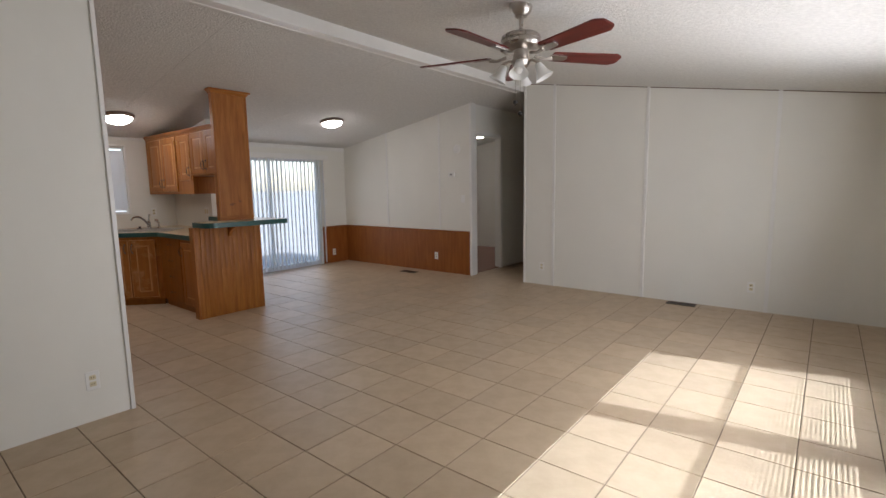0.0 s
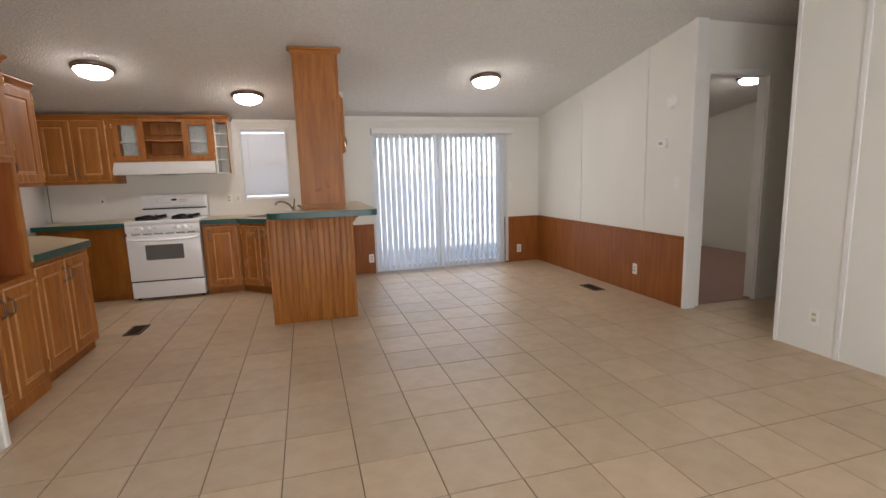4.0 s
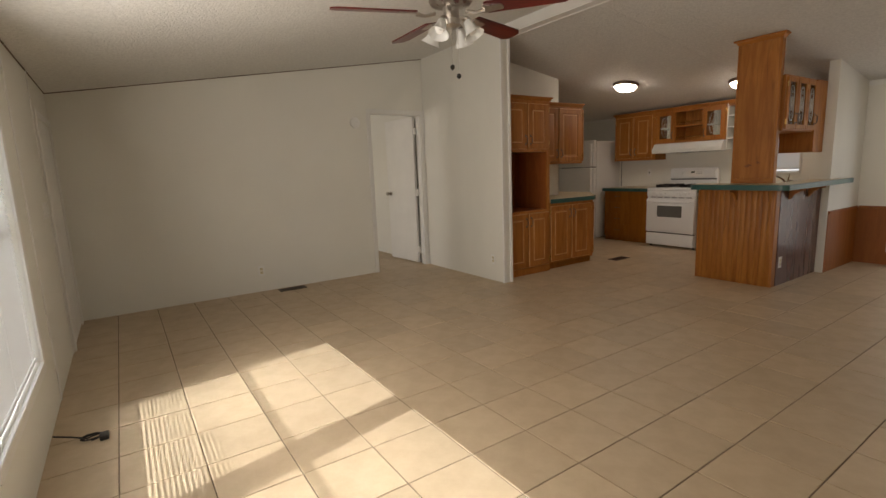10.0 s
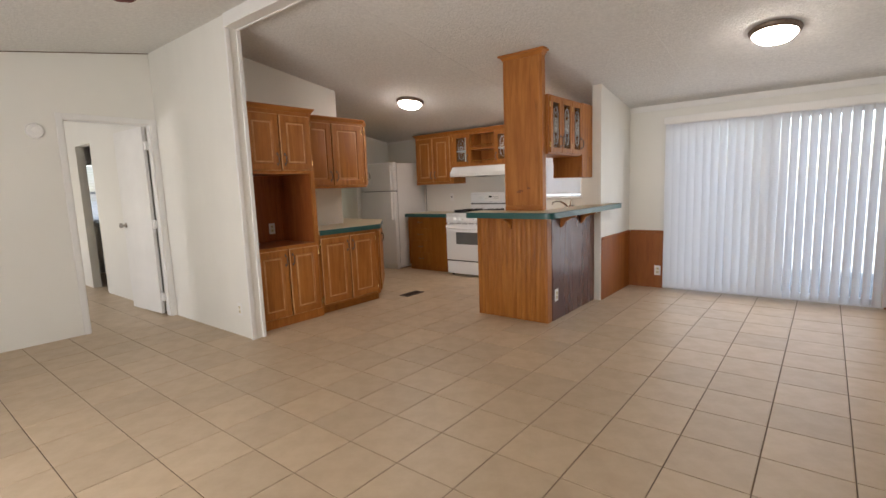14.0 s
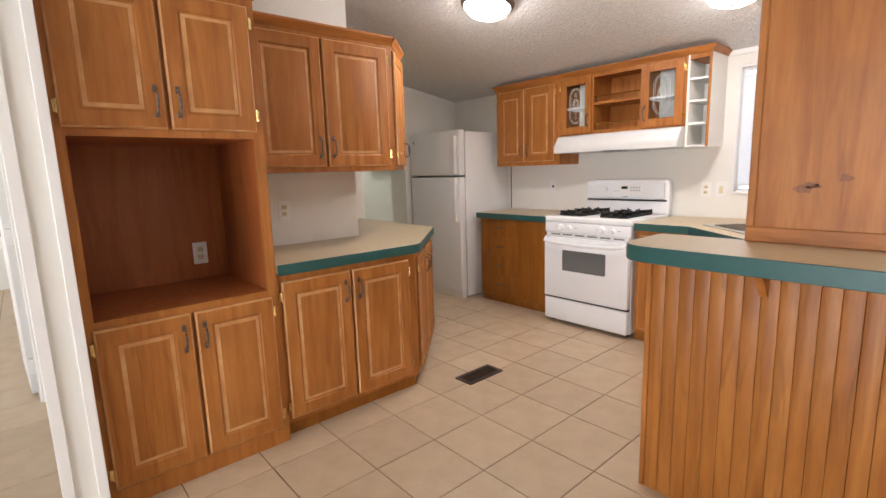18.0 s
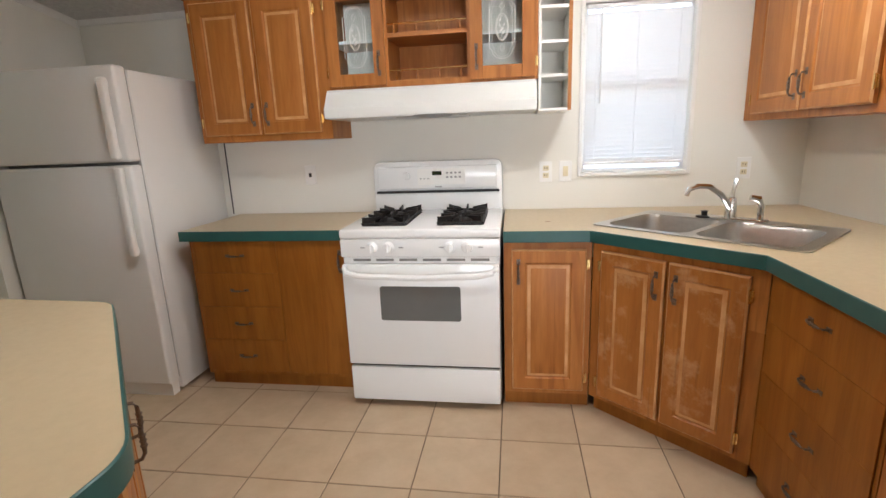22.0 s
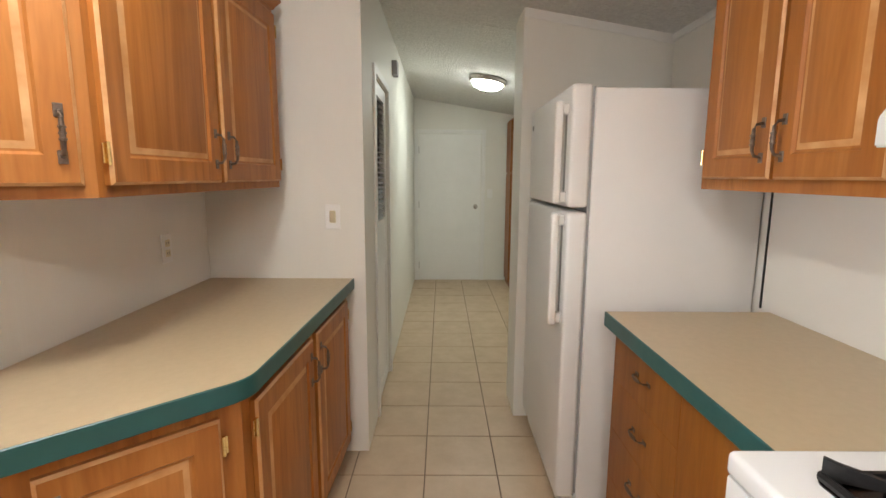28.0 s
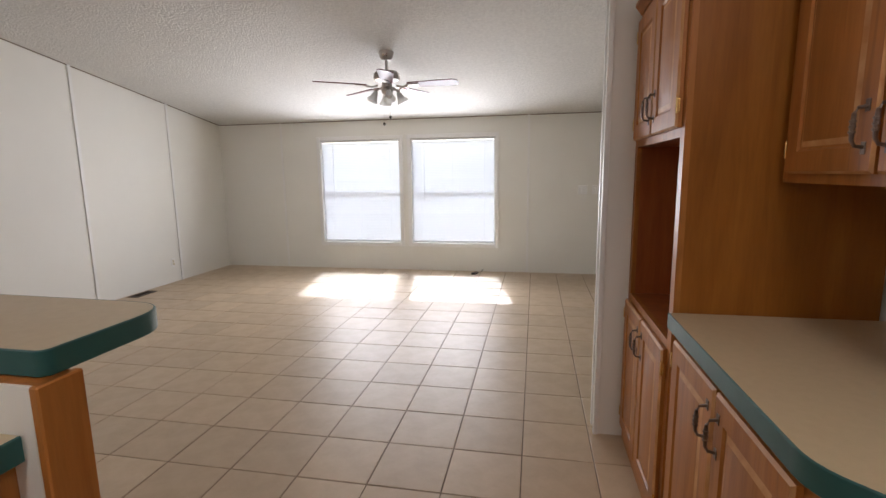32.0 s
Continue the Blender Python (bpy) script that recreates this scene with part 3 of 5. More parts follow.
def window(name, m, w, z0, z1, rail, label, pitch=0.0225, tilt0=64.0, tilt1=55.0, deep=0.0272, drop=0.0, cased=0.055):
    """A sash window seen from inside: local x along the wall, -y into the room."""
    win = tagged(thing(name, m, label, "window", kind="structure"))
    part("window_frame", frame_box(0.002, w - 0.002, z0 + 0.002, z1 - 0.002, 0.016, 0.036, 0.07), VINYL, win)
    part("pane", bx(0.02, w - 0.02, 0.060, 0.063, rail, z1 - 0.018), PANE, win).visible_shadow = False
    part("pane", bx(0.02, w - 0.02, 0.054, 0.057, z0 + 0.018, rail), PANE, win).visible_shadow = False
    part("meeting_rail", bx(0.02, w - 0.02, 0.046, 0.068, rail - 0.018, rail + 0.018, 0.003), VINYL, win)
    casing(win, 0, w, z0, z1, cased)
    bl = thing("window_blind", m, "white horizontal mini blind, slats half open", "blind", group="window blinds")
    part("head_rail", bx(0.012, w - 0.012, 0.008, 0.032, z1 - 0.026, z1 - 0.003, 0.003), SLAT, bl)
    zb = z0 + 0.03 + drop
    n = int((z1 - 0.028 - zb) / pitch)
    for i in range(n):
        u = i / n
        a = round((tilt0 + (tilt1 - tilt0) * u) / 3.0) * 3
        key = (round(w, 3), a)
        if key not in SLATS:
            b = bmesh.new()
            c, s = math.cos(radians(a)) * deep / 2, math.sin(radians(a)) * deep / 2
            rows = []
            for f, lift in ((-1, 0.0), (-0.33, 0.0016), (0.33, 0.0016), (1, 0.0)):
                rows.append([b.verts.new((x, f * c, f * s + lift)) for x in (0.014, w - 0.014)])
            for p, q in zip(rows, rows[1:]):
                b.faces.new((p[0], p[1], q[1], q[0]))
            SLATS[key] = to_mesh("slat", b, SLAT)
        part("slat", SLATS[key], None, bl, m=Matrix.Translation((0, 0.022, zb + (i + 0.6) * pitch)))
    part("bottom_rail", bx(0.014, w - 0.014, 0.010, 0.034, zb - 0.012, zb + 0.004, 0.003), SLAT, bl)
    for fx in (0.12, 0.5, 0.88):
        part("ladder_cord", tube(bmesh.new(), [(w * fx, 0.009, z1 - 0.03), (w * fx, 0.009, zb)], 0.0012, 4), SLAT, bl)
    part("tilt_wand", tube(bmesh.new(), [(w * 0.16, 0.002, z1 - 0.03), (w * 0.16, 0.0, z0 + (z1 - z0) * 0.42)], 0.004, 6), PLASTIC, bl)
    return win


def frame_box(x0, x1, z0, z1, t, y0, y1):
    b = bmesh.new()
    box(b, x0, x0 + t, y0, y1, z0, z1)
    box(b, x1 - t, x1, y0, y1, z0, z1)
    box(b, x0 + t, x1 - t, y0, y1, z0, z0 + t)
    box(b, x0 + t, x1 - t, y0, y1, z1 - t, z1)
    return b


window("window_1", pose(2.02, YS, 0, 0, 0, 180), 1.155, 0.39, 1.83, 1.11, "white vinyl sash window with closed white mini blind")
window("window_2", pose(3.35, YS, 0, 0, 0, 180), 1.16, 0.39, 1.83, 1.11, "white vinyl sash window with closed white mini blind")
window("window_3", pose(0.81, YN, 0, 0, 0, 0), 0.55, 1.09, 1.965, 1.54, "small white kitchen window with mini blind", pitch=0.0228, deep=0.0265, tilt0=-60, tilt1=-60, drop=0.02, cased=0.022)

window("window_4", pose(-6.0, 0.2, 0, 0, 0, 90), 0.7, 0.9, 1.9, 1.4, "small white window with mini blind in a far room", tilt0=-40, tilt1=-40, pitch=0.0265, deep=0.0315)

# sliding door
sl = thing("sliding_glass_door", pose(2.46, YD, 0), "white framed sliding glass patio door, closed", "sliding door", kind="structure")
for i, (a, b, y) in enumerate(((0.0, 0.99, 0.085), (0.91, 1.9, 0.045))):
    part("door_frame", frame_box(a, b, 0.02, 1.90, 0.055, y, y + 0.035), VINYL, sl)
    part("pane", bx(a + 0.055, b - 0.055, y + 0.015, y + 0.02, 0.075, 1.845), PANE, sl).visible_shadow = False
part("threshold", bx(0, 1.9, 0.02, 0.12, 0.0, 0.02, 0.003), VINYL, sl)
vb = thing("vertical_blind", pose(2.42, YD, 0), "white vinyl vertical blind hanging closed over the patio door", "blind")
part("valance", bx(0.03, 2.06, -0.115, -0.10, 1.885, 1.965, 0.004), TRIM, vb)
part("valance_end", bx(0.03, 0.042, -0.10, 0.0, 1.885, 1.965, 0.002), TRIM, vb)
part("valance_end", bx(2.048, 2.06, -0.10, 0.0, 1.885, 1.965, 0.002), TRIM, vb)
part("head_rail", bx(0.03, 2.0, -0.075, -0.035, 1.88, 1.915, 0.003), VINYL, vb)
b = bmesh.new()
prev = None
for k in range(7):
    f = -1 + k / 3
    c = [b.verts.new((f * 0.0445, 0.006 * (1 - f * f), z)) for z in (0.03, 1.885)]
    if prev:
        b.faces.new((prev[0], c[0], c[1], prev[1]))
    prev = c
vane = to_mesh("vane", b, VANE)
rv = random.Random(4)
for i in range(26):
    x = 0.075 + i * 0.076
    part("vane", vane, None, vb, m=pose(x, -0.055, 0, 0, 0, 40 + rv.uniform(-4, 4)))
part("pull_chain", tube(bmesh.new(), [(1.99, -0.06, 1.88), (1.995, -0.062, 0.9), (1.99, -0.058, 0.6)], 0.003, 5), PLASTIC, vb)


def flat_door(name, m, w, h, label, material=TRIM, knob=True, hinge_x=0.0, frame_d=0.1, leaf_pose=None, casing_sides=(1, 1)):
    d = thing(name, m, label, "door", kind="structure")
    t = 0.02
    if frame_d > 0.05:
        part("jamb", bx(-0.003, 0.004, 0.001, frame_d - 0.001, 0, h + 0.003), TRIM, d)
        part("jamb", bx(w - 0.004, w + 0.003, 0.001, frame_d - 0.001, 0, h + 0.003), TRIM, d)
        part("jamb", bx(0.004, w - 0.004, 0.001, frame_d - 0.001, h - 0.004, h + 0.003), TRIM, d)
    cw = 0.055
    if casing_sides[0]:
        part("casing", bx(-cw, -0.005, -0.014, 0, 0, h + cw, 0.003), TRIM, d)
    if casing_sides[1]:
        part("casing", bx(w + 0.005, w + cw, -0.014, 0, 0, h + cw, 0.003), TRIM, d)
    part("casing", bx(-0.005, w + 0.005, -0.014, 0, h + 0.005, h + cw, 0.003), TRIM, d)
    leaf = part("door_leaf", bx(0.004, w - 0.004, 0, 0.036, 0.012, h - 0.004, 0.002), material, d, m=leaf_pose if leaf_pose is not None else pose(0, 0.03, 0))
    if knob:
        kx = w - 0.065 if hinge_x == 0 else 0.065
        for s in (-1, 1):
            kb = bmesh.new()
            lathe(kb, [(0.0, 0.0), (0.031, 0.0), (0.031, 0.006), (0.012, 0.012), (0.012, 0.034), (0.026, 0.042), (0.029, 0.055), (0.024, 0.066), (0.0, 0.069)], 16)
            part("door_knob", kb, NICKEL, leaf, m=pose(kx, 0.0 if s < 0 else 0.036, 0.98, 90 if s < 0 else -90))
        for z in (0.2, 1.0, h - 0.2):
            hx = 0.0 if hinge_x == 0 else w
            part("hinge", tube(bmesh.new(), [(hx, 0.04, z - 0.045), (hx, 0.04, z + 0.045)], 0.008, 8), NICKEL, leaf)
    return d


# west doorway: leaf hinged by the corner, swung wide open into the next room
flat_door("door_1", pose(XW, -0.785, 0, 0, 0, 90), 0.73, 2.03, "white hollow door standing wide open in a white frame", hinge_x=1, leaf_pose=pose(0.693, 0.145, 0, 0, 0, -87) @ pose(-0.73, 0, 0), casing_sides=(1, 1))
for z in (0.2, 1.0, 1.83):
    part("hinge", bx(0.701, 0.731, 0.096, 0.15, z - 0.045, z + 0.045, 0.002), TRIM, bpy.data.objects["door_1"], "white painted hinge")
# front door, closed
flat_door("door_2", pose(-0.64, YS + 0.006, 0, 0, 0, 180), 0.80, 1.79, "plain white front door, closed", frame_d=0.004, leaf_pose=pose(0, 0.0, 0) @ Matrix.Diagonal((1, 0.1, 1, 1)), hinge_x=1)
# hall end door
flat_door("door_3", pose(-5.844, 2.50, 0, 0, 0, 90), 0.80, 1.90, "plain white back door at the end of the utility hall", frame_d=0.004, leaf_pose=Matrix.Diagonal((1, 0.1, 1, 1)))
# bedroom doorway
dd = thing("door_4", pose(5.13, 0.90, 0), "open bedroom doorway with white casing", "doorway", kind="structure")
for a, b in ((-0.003, 0.004), (0.666, 0.673)):
    part("jamb", bx(a, b, 0.001, 0.099, 0, 2.153), TRIM, dd)
part("jamb", bx(0.004, 0.666, 0.001, 0.099, 2.146, 2.153), TRIM, dd)
part("casing", bx(0.675, 0.73, -0.014, 0, 0, 2.205, 0.003), TRIM, dd)
part("casing", bx(-0.01, 0.675, -0.014, 0, 2.155, 2.205, 0.003), TRIM, dd)
solid("carpet", bx(5.085, 8.0, 0.92, YD, 0.004, 0.014), CARPET, "pinkish brown bedroom carpet", "carpet", kind="structure")
# furnace louver door on the hall's side wall
ld = thing("louver_door", pose(-2.22, 2.437, 0, 0, 0, 180), "white furnace closet door with a dark louvered grille", "door", kind="structure")
part("casing", bx(-0.045, 0.0, -0.014, 0, 0, 1.945, 0.003), TRIM, ld)
part("casing", bx(0.60, 0.645, -0.014, 0, 0, 1.945, 0.003), TRIM, ld)
part("casing", bx(0.0, 0.60, -0.014, 0, 1.90, 1.945, 0.003), TRIM, ld)
lf = part("door_leaf", frame_box(0.005, 0.595, 0.01, 1.895, 0.075, 0.01, 0.045), TRIM, ld)
part("lower_panel", bx(0.08, 0.52, 0.015, 0.04, 0.085, 1.10), TRIM, ld)
# black sheet stands in for the darkness behind the louvers
part("grille_backing", bx(0.08, 0.52, 0.042, 0.046, 1.10, 1.82), DARKGAP, ld)
lv = to_mesh("louver_slat", bx(0.08, 0.52, -0.014, 0.014, -0.0015, 0.0015), LOUVER)
for i in range(24):
    part("louver_slat", lv, None, ld, m=pose(0, 0.026, 1.12 + i * 0.03, 35))


# ---- kitchen cabinets ----
def pull_mesh():
    b = bmesh.new()
    pts = [(0, -0.002, -0.045), (0, -0.02, -0.042), (0, -0.027, -0.03), (0, -0.028, 0.0), (0, -0.027, 0.03), (0, -0.02, 0.042), (0, -0.002, 0.045)]
    tube(b, pts, [0.0045, 0.004, 0.0045, 0.006, 0.0045, 0.004, 0.0045], 8)
    for z in (-0.047, 0.047):
        box(b, -0.0085, 0.0085, -0.0035, 0.0, z - 0.014, z + 0.014, 0.001)
    for z in (-0.012, 0.0, 0.012):
        lathe(b, [(0.0, z - 0.004), (0.0075, z - 0.002), (0.0075, z + 0.002), (0.0, z + 0.004)], 8, cy=-0.028)
    return to_mesh("handle", b, BRONZE)


PULL = pull_mesh()
b = bmesh.new()
tube(b, [(0, -0.006, -0.025), (0, -0.006, 0.025)], 0.0045, 8)
box(b, -0.011, 0.0, -0.003, 0.0, -0.022, 0.022, 0.0008)
HINGE = to_mesh("hinge", b, BRASS)
DOORS = {}


def cab_door(parent, x, z, w, h, hand="r", pull="low", glassed=False, hinges=True, name="door", worn=False):
    """A raised-panel door; x, z: its lower left corner on the face; hand: the side of the handle."""
    key = (round(w, 3), round(h, 3), glassed, worn)
    if key not in DOORS:
        b = bmesh.new()
        s = min(0.062, w * 0.2)
        if glassed:
            t = 0.02
            for a in ((0, s, 0, h), (w - s, w, 0, h), (s, w - s, 0, s), (s, w - s, h - s, h)):
                box(b, a[0], a[1], -t, 0, a[2], a[3], 0.002)
        else:
            rings_panel(b, w, h, [(0, 0.0), (0.0, 0.013), (0.007, 0.02), (s, 0.02), (s + 0.006, 0.0135), (s + 0.011, 0.0135), (s + 0.026, 0.0185)], [0, 1, 0, 0, 0, 1, 0])
        DOORS[key] = to_mesh(name, b, [OAKS if worn else OAK, OAKW, OAKL])
    d = part(name, DOORS[key], None, parent, m=Matrix.Translation((x, -0.001, z)))
    if glassed:
        s = min(0.062, w * 0.2)
        part("glass_pane", bx(s - 0.004, w - s + 0.004, -0.012, -0.008, s - 0.004, h - s + 0.004), CABGLASS, d).visible_shadow = False
        e = bmesh.new()
        cx, cz0, pw, ph = w / 2, h / 2, w - 2 * s, h - 2 * s
        for gw, gh, g in ((0.32 * pw, 0.42 * ph, 0.0020), (0.255 * pw, 0.395 * ph, 0.0012)):
            cap = [(gw, gh - 0.05), (gw * 0.8, gh - 0.042), (gw * 0.74, gh - 0.024), (gw * 0.45, gh - 0.006), (0, gh)]
            top = cap + [(-x, z) for x, z in reversed(cap[:-1])]
            pts = [(cx + x, -0.0145, cz0 + z) for x, z in top + [(-x, -z) for x, z in top]]
            tube(e, pts + pts[:2], g, 5)
        for k, g in ((1.0, 0.002), (0.84, 0.0012)):
            tube(e, [(cx + 0.155 * pw * k * math.cos(q), -0.0145, cz0 + 0.175 * ph * k * math.sin(q)) for q in [2 * math.pi * i / 20 for i in range(21)]], g, 5)
        stem = [(cx - 0.03 * pw + 0.05 * pw * math.sin(i * 0.9), -0.0145, cz0 + ph * (-0.12 + 0.035 * i)) for i in range(8)]
        tube(e, stem, 0.0016, 5)
        for i, (dx, dz, g) in enumerate(((0.02, -0.09, 0.007), (0.05, -0.06, 0.006), (-0.04, -0.05, 0.006), (0.0, -0.02, 0.0075), (-0.06, 0.02, 0.005), (0.05, 0.03, 0.005), (-0.05, 0.09, 0.006))):
            p = Vector((cx + dx * pw, -0.0145, cz0 + dz * ph))
            tube(e, [p + Vector((-g, 0, -g * 0.6)), p, p + Vector((g, 0, g * 0.6))], [g * 0.3, g * 0.55, g * 0.3], 6)
        for dz in (-0.27, 0.27):
            tube(e, [(cx - 0.012, -0.0145, cz0 + dz * ph), (cx, -0.0145, cz0 + dz * ph + 0.017), (cx + 0.012, -0.0145, cz0 + dz * ph), (cx, -0.0145, cz0 + dz * ph - 0.017), (cx - 0.012, -0.0145, cz0 + dz * ph)], 0.0016, 5)
        part("etched_pattern", e, ETCH, d, "white etched floral outline")
    hx = w - 0.032 if hand == "r" else 0.032
    hz = 0.105 if pull == "low" else h - 0.105
    part("handle", PULL, None, d, "antique bronze bow handle", m=Matrix.Translation((hx, -0.019, hz)))
    if hinges:
        for z1 in (0.07, h - 0.07):
            mm = Matrix.Translation((-0.004 if hand == "r" else w + 0.004, -0.012, z1))
            part("hinge", HINGE, None, d, "small brass hinge", m=mm @ (Matrix.Identity(4) if hand == "r" else Matrix.Diagonal((-1, 1, 1, 1))))
    return d


def drawer(parent, x, z, w, h, material=PLY):
    d = part("drawer", bx(x, x + w, -0.006, -0.001, z, z + h, 0.0006), material, parent)
    part("handle", PULL, None, d, "antique bronze bow handle", m=pose(x + w / 2, -0.005, z + h / 2, 0, 90, 0) @ Matrix.Diagonal((0.8, 0.8, 0.88, 1)))
    return d


def local(m, pts):
    inv = m.inverted()
    return [tuple((inv @ Vector((p[0], p[1], 0)))[:2]) for p in pts]


def crown(parent, pts, z, m, h=0.045, out=0.03):
    """A moulded strip along plan points, proud of the face."""
    b = bmesh.new()
    lp = local(m, pts)
    prof = [(0.0, 0.0), (0.006, 0.0), (0.012, 0.012), (0.024, 0.028), (out, 0.034), (out, h), (0.0, h)]
    rows = []
    k = len(lp)
    for i, p in enumerate(lp):
        p = Vector(p)
        dirs = []
        if i > 0:
            dirs.append((p - Vector(lp[i - 1])).normalized())
        if i < k - 1:
            dirs.append((Vector(lp[i + 1]) - p).normalized())
        d = sum(dirs, Vector((0, 0))).normalized()
        nrm = Vector((d.y, -d.x)) / max(0.5, d.dot(dirs[0]))
        rows.append([b.verts.new((p.x + nrm.x * o, p.y + nrm.y * o, z + q)) for o, q in prof])
    for r0, r1 in zip(rows, rows[1:]):
        for j in range(len(prof)):
            jj = (j + 1) % len(prof)
            b.faces.new((r0[j], r1[j], r1[jj], r0[jj]))
    b.faces.new(rows[0])
    b.faces.new(list(reversed(rows[-1])))
    part("crown_moulding", b, OAKH, parent)


# tall hutch with a niche, faces +x
m = pose(-0.13, 0.112, 0, 0, 0, 90)
hu = thing("hutch", m, "tall varnished oak hutch with an empty microwave niche", "hutch")
W, D = 0.752, 0.60
b = bmesh.new()
for x0, x1 in ((0.0, 0.045), (W - 0.045, W)):
    box(b, x0, x1, 0.0, 0.02, 0.0, 2.06)
for z0, z1 in ((0.0, 0.085), (0.735, 0.775), (1.465, 1.51), (2.0, 2.06)):
    box(b, 0.045, W - 0.045, 0.0, 0.02, z0, z1)
box(b, 0.045, W - 0.045, 0.004, 0.02, 0.085, 0.735)
box(b, 0.045, W - 0.045, 0.004, 0.02, 1.51, 2.0)
part("face_frame", b, OAK, hu)
part("side_panel", bx(W - 0.018, W, 0.02, D, 0.0, 2.06), PLY, hu, "plain oak side panel")
part("side_panel", bx(0.0, 0.018, 0.02, D, 0.0, 2.06), OAKD, hu)
part("niche_back", bx(0.018, W - 0.018, D - 0.03, D, 0.70, 1.55), OAKD, hu)
part("niche_shelf", bx(0.018, W - 0.018, 0.02, D - 0.03, 0.745, 0.775), OAKD, hu)
part("niche_top", bx(0.018, W - 0.018, 0.02, D - 0.03, 1.465, 1.485), OAKD, hu)
part("niche_side", bx(0.018, 0.04, 0.02, D - 0.03, 0.775, 1.465), OAKD, hu)
part("niche_side", bx(W - 0.04, W - 0.018, 0.02, D - 0.03, 0.775, 1.465), OAKD, hu)
part("top_panel", bx(0.0, W, 0.02, D, 2.04, 2.06), OAK, hu)
cab_door(hu, 0.035, 0.09, 0.335, 0.655, "r", "high")
cab_door(hu, 0.385, 0.09, 0.335, 0.655, "l", "high")
cab_door(hu, 0.035, 1.495, 0.335, 0.52, "r", "low")
cab_door(hu, 0.385, 1.495, 0.335, 0.52, "l", "low")
crown(hu, [(-0.13, 0.112), (-0.13, 0.865), (-0.45, 0.865)], 2.05, m)

# corner counter run: three base units
P0, P1, P2, P3 = (-0.15, 0.868), (-0.15, 1.705), (-0.725, 2.305), (-1.825, 2.345)


def corner_unit(name, a, bb, poly, z0, z1, label, cat="cabinet", group="base cabinets", toe=True):
    """A cabinet whose face runs from a to bb (left to right from the front)."""
    a, bb = Vector(a), Vector(bb)
    d = bb - a
    m = pose(a.x, a.y, 0, 0, 0, math.degrees(math.atan2(d.y, d.x)))
    u = thing(name, m, label, cat, group=group)
    b = bmesh.new()
    prism(b, local(m, poly), z0, z1)
    part("body", b, OAK, u)
    if toe:
        part("plinth", bx(0.01, d.length - 0.01, 0.03, 0.05, 0.0, z0 + 0.005), PLY, u)
    return u, m, d.length


u, m, w = corner_unit("base_cabinet", P0, P1, [P0, P1, (-0.735, 1.68), (-0.735, 0.868)], 0.075, 0.845, "oak base cabinet with two raised-panel doors beside the hutch")
cab_door(u, 0.02, 0.10, w / 2 - 0.045, 0.70, "r", "high")
cab_door(u, w / 2 - 0.012, 0.10, w / 2 - 0.045, 0.70, "l", "high")
u, m, w = corner_unit("base_cabinet", P1, P2, [P1, P2, (-0.757, 1.712), (-0.75, 1.69)], 0.075, 0.845, "angled oak base cabinet with two raised-panel doors")
cab_door(u, 0.05, 0.10, w / 2 - 0.075, 0.70, "r", "high")
cab_door(u, w / 2 + 0.02, 0.10, w / 2 - 0.075, 0.70, "l", "high")
u, m, w = corner_unit("base_cabinet", P2, P3, [P2, P3, (-1.825, 1.71), (-0.775, 1.717)], 0.075, 0.845, "oak base cabinet with doors facing the utility hall")
cab_door(u, 0.045, 0.10, w / 2 - 0.075, 0.70, "r", "high")
cab_door(u, w / 2 + 0.02, 0.10, w / 2 - 0.075, 0.70, "l", "high")


def counter(name, pts, radii, z, label, edge_idx, th=0.04, holes=()):
    """A laminate top; edge_idx: the polygon sides (start, end) that carry the coloured edge band."""
    rp = rounded(pts, radii)
    c = thing(name, pose(pts[0][0], pts[0][1], z), label, "countertop")
    lp = [(p[0] - pts[0][0], p[1] - pts[0][1]) for p in rp]
    hl = [[(p[0] - pts[0][0], p[1] - pts[0][1]) for p in h] for h in holes]
    part("laminate_top", prism(bmesh.new(), lp, -th, 0.0, 0.0, hl), LAMIN, c)
    a, e = edge_idx
    line = rounded(pts, radii)
    # the band follows the front of the polygon
    cum, idx = [], []
    for i, p in enumerate(pts):
        r = radii[i] if isinstance(radii, (list, tuple)) else radii
        idx.append(len(cum))
        cum += [i] * (1 if r <= 0 else 7)
    seq = line[idx[a]: (idx[e] + (1 if (radii[e] if isinstance(radii, (list, tuple)) else radii) <= 0 else 7))]
    b = bmesh.new()
    rows = []
    for i, p in enumerate(seq):
        d0 = (p - seq[i - 1]).normalized() if i > 0 else (seq[1] - p).normalized()
        d1 = (seq[i + 1] - p).normalized() if i < len(seq) - 1 else d0
        d = (d0 + d1).normalized()
        nrm = Vector((d.y, -d.x))
        q = Vector((p.x - pts[0][0], p.y - pts[0][1]))
        rows.append([b.verts.new((q.x + nrm.x * o, q.y + nrm.y * o, zz)) for o, zz in ((0.0, 0.0002), (0.0022, 0.0002), (0.0045, -0.002), (0.0045, -0.05), (0.003, -0.052), (0.0, -0.052))])
    for r0, r1 in zip(rows, rows[1:]):
        for j in range(6):
            b.faces.new((r0[j], r1[j], r1[(j + 1) % 6], r0[(j + 1) % 6]))
    b.faces.new(rows[0])
    b.faces.new(list(reversed(rows[-1])))
    part("edge_band", b, TEAL, c, "teal laminate edge band")
    return c


CT = 0.887
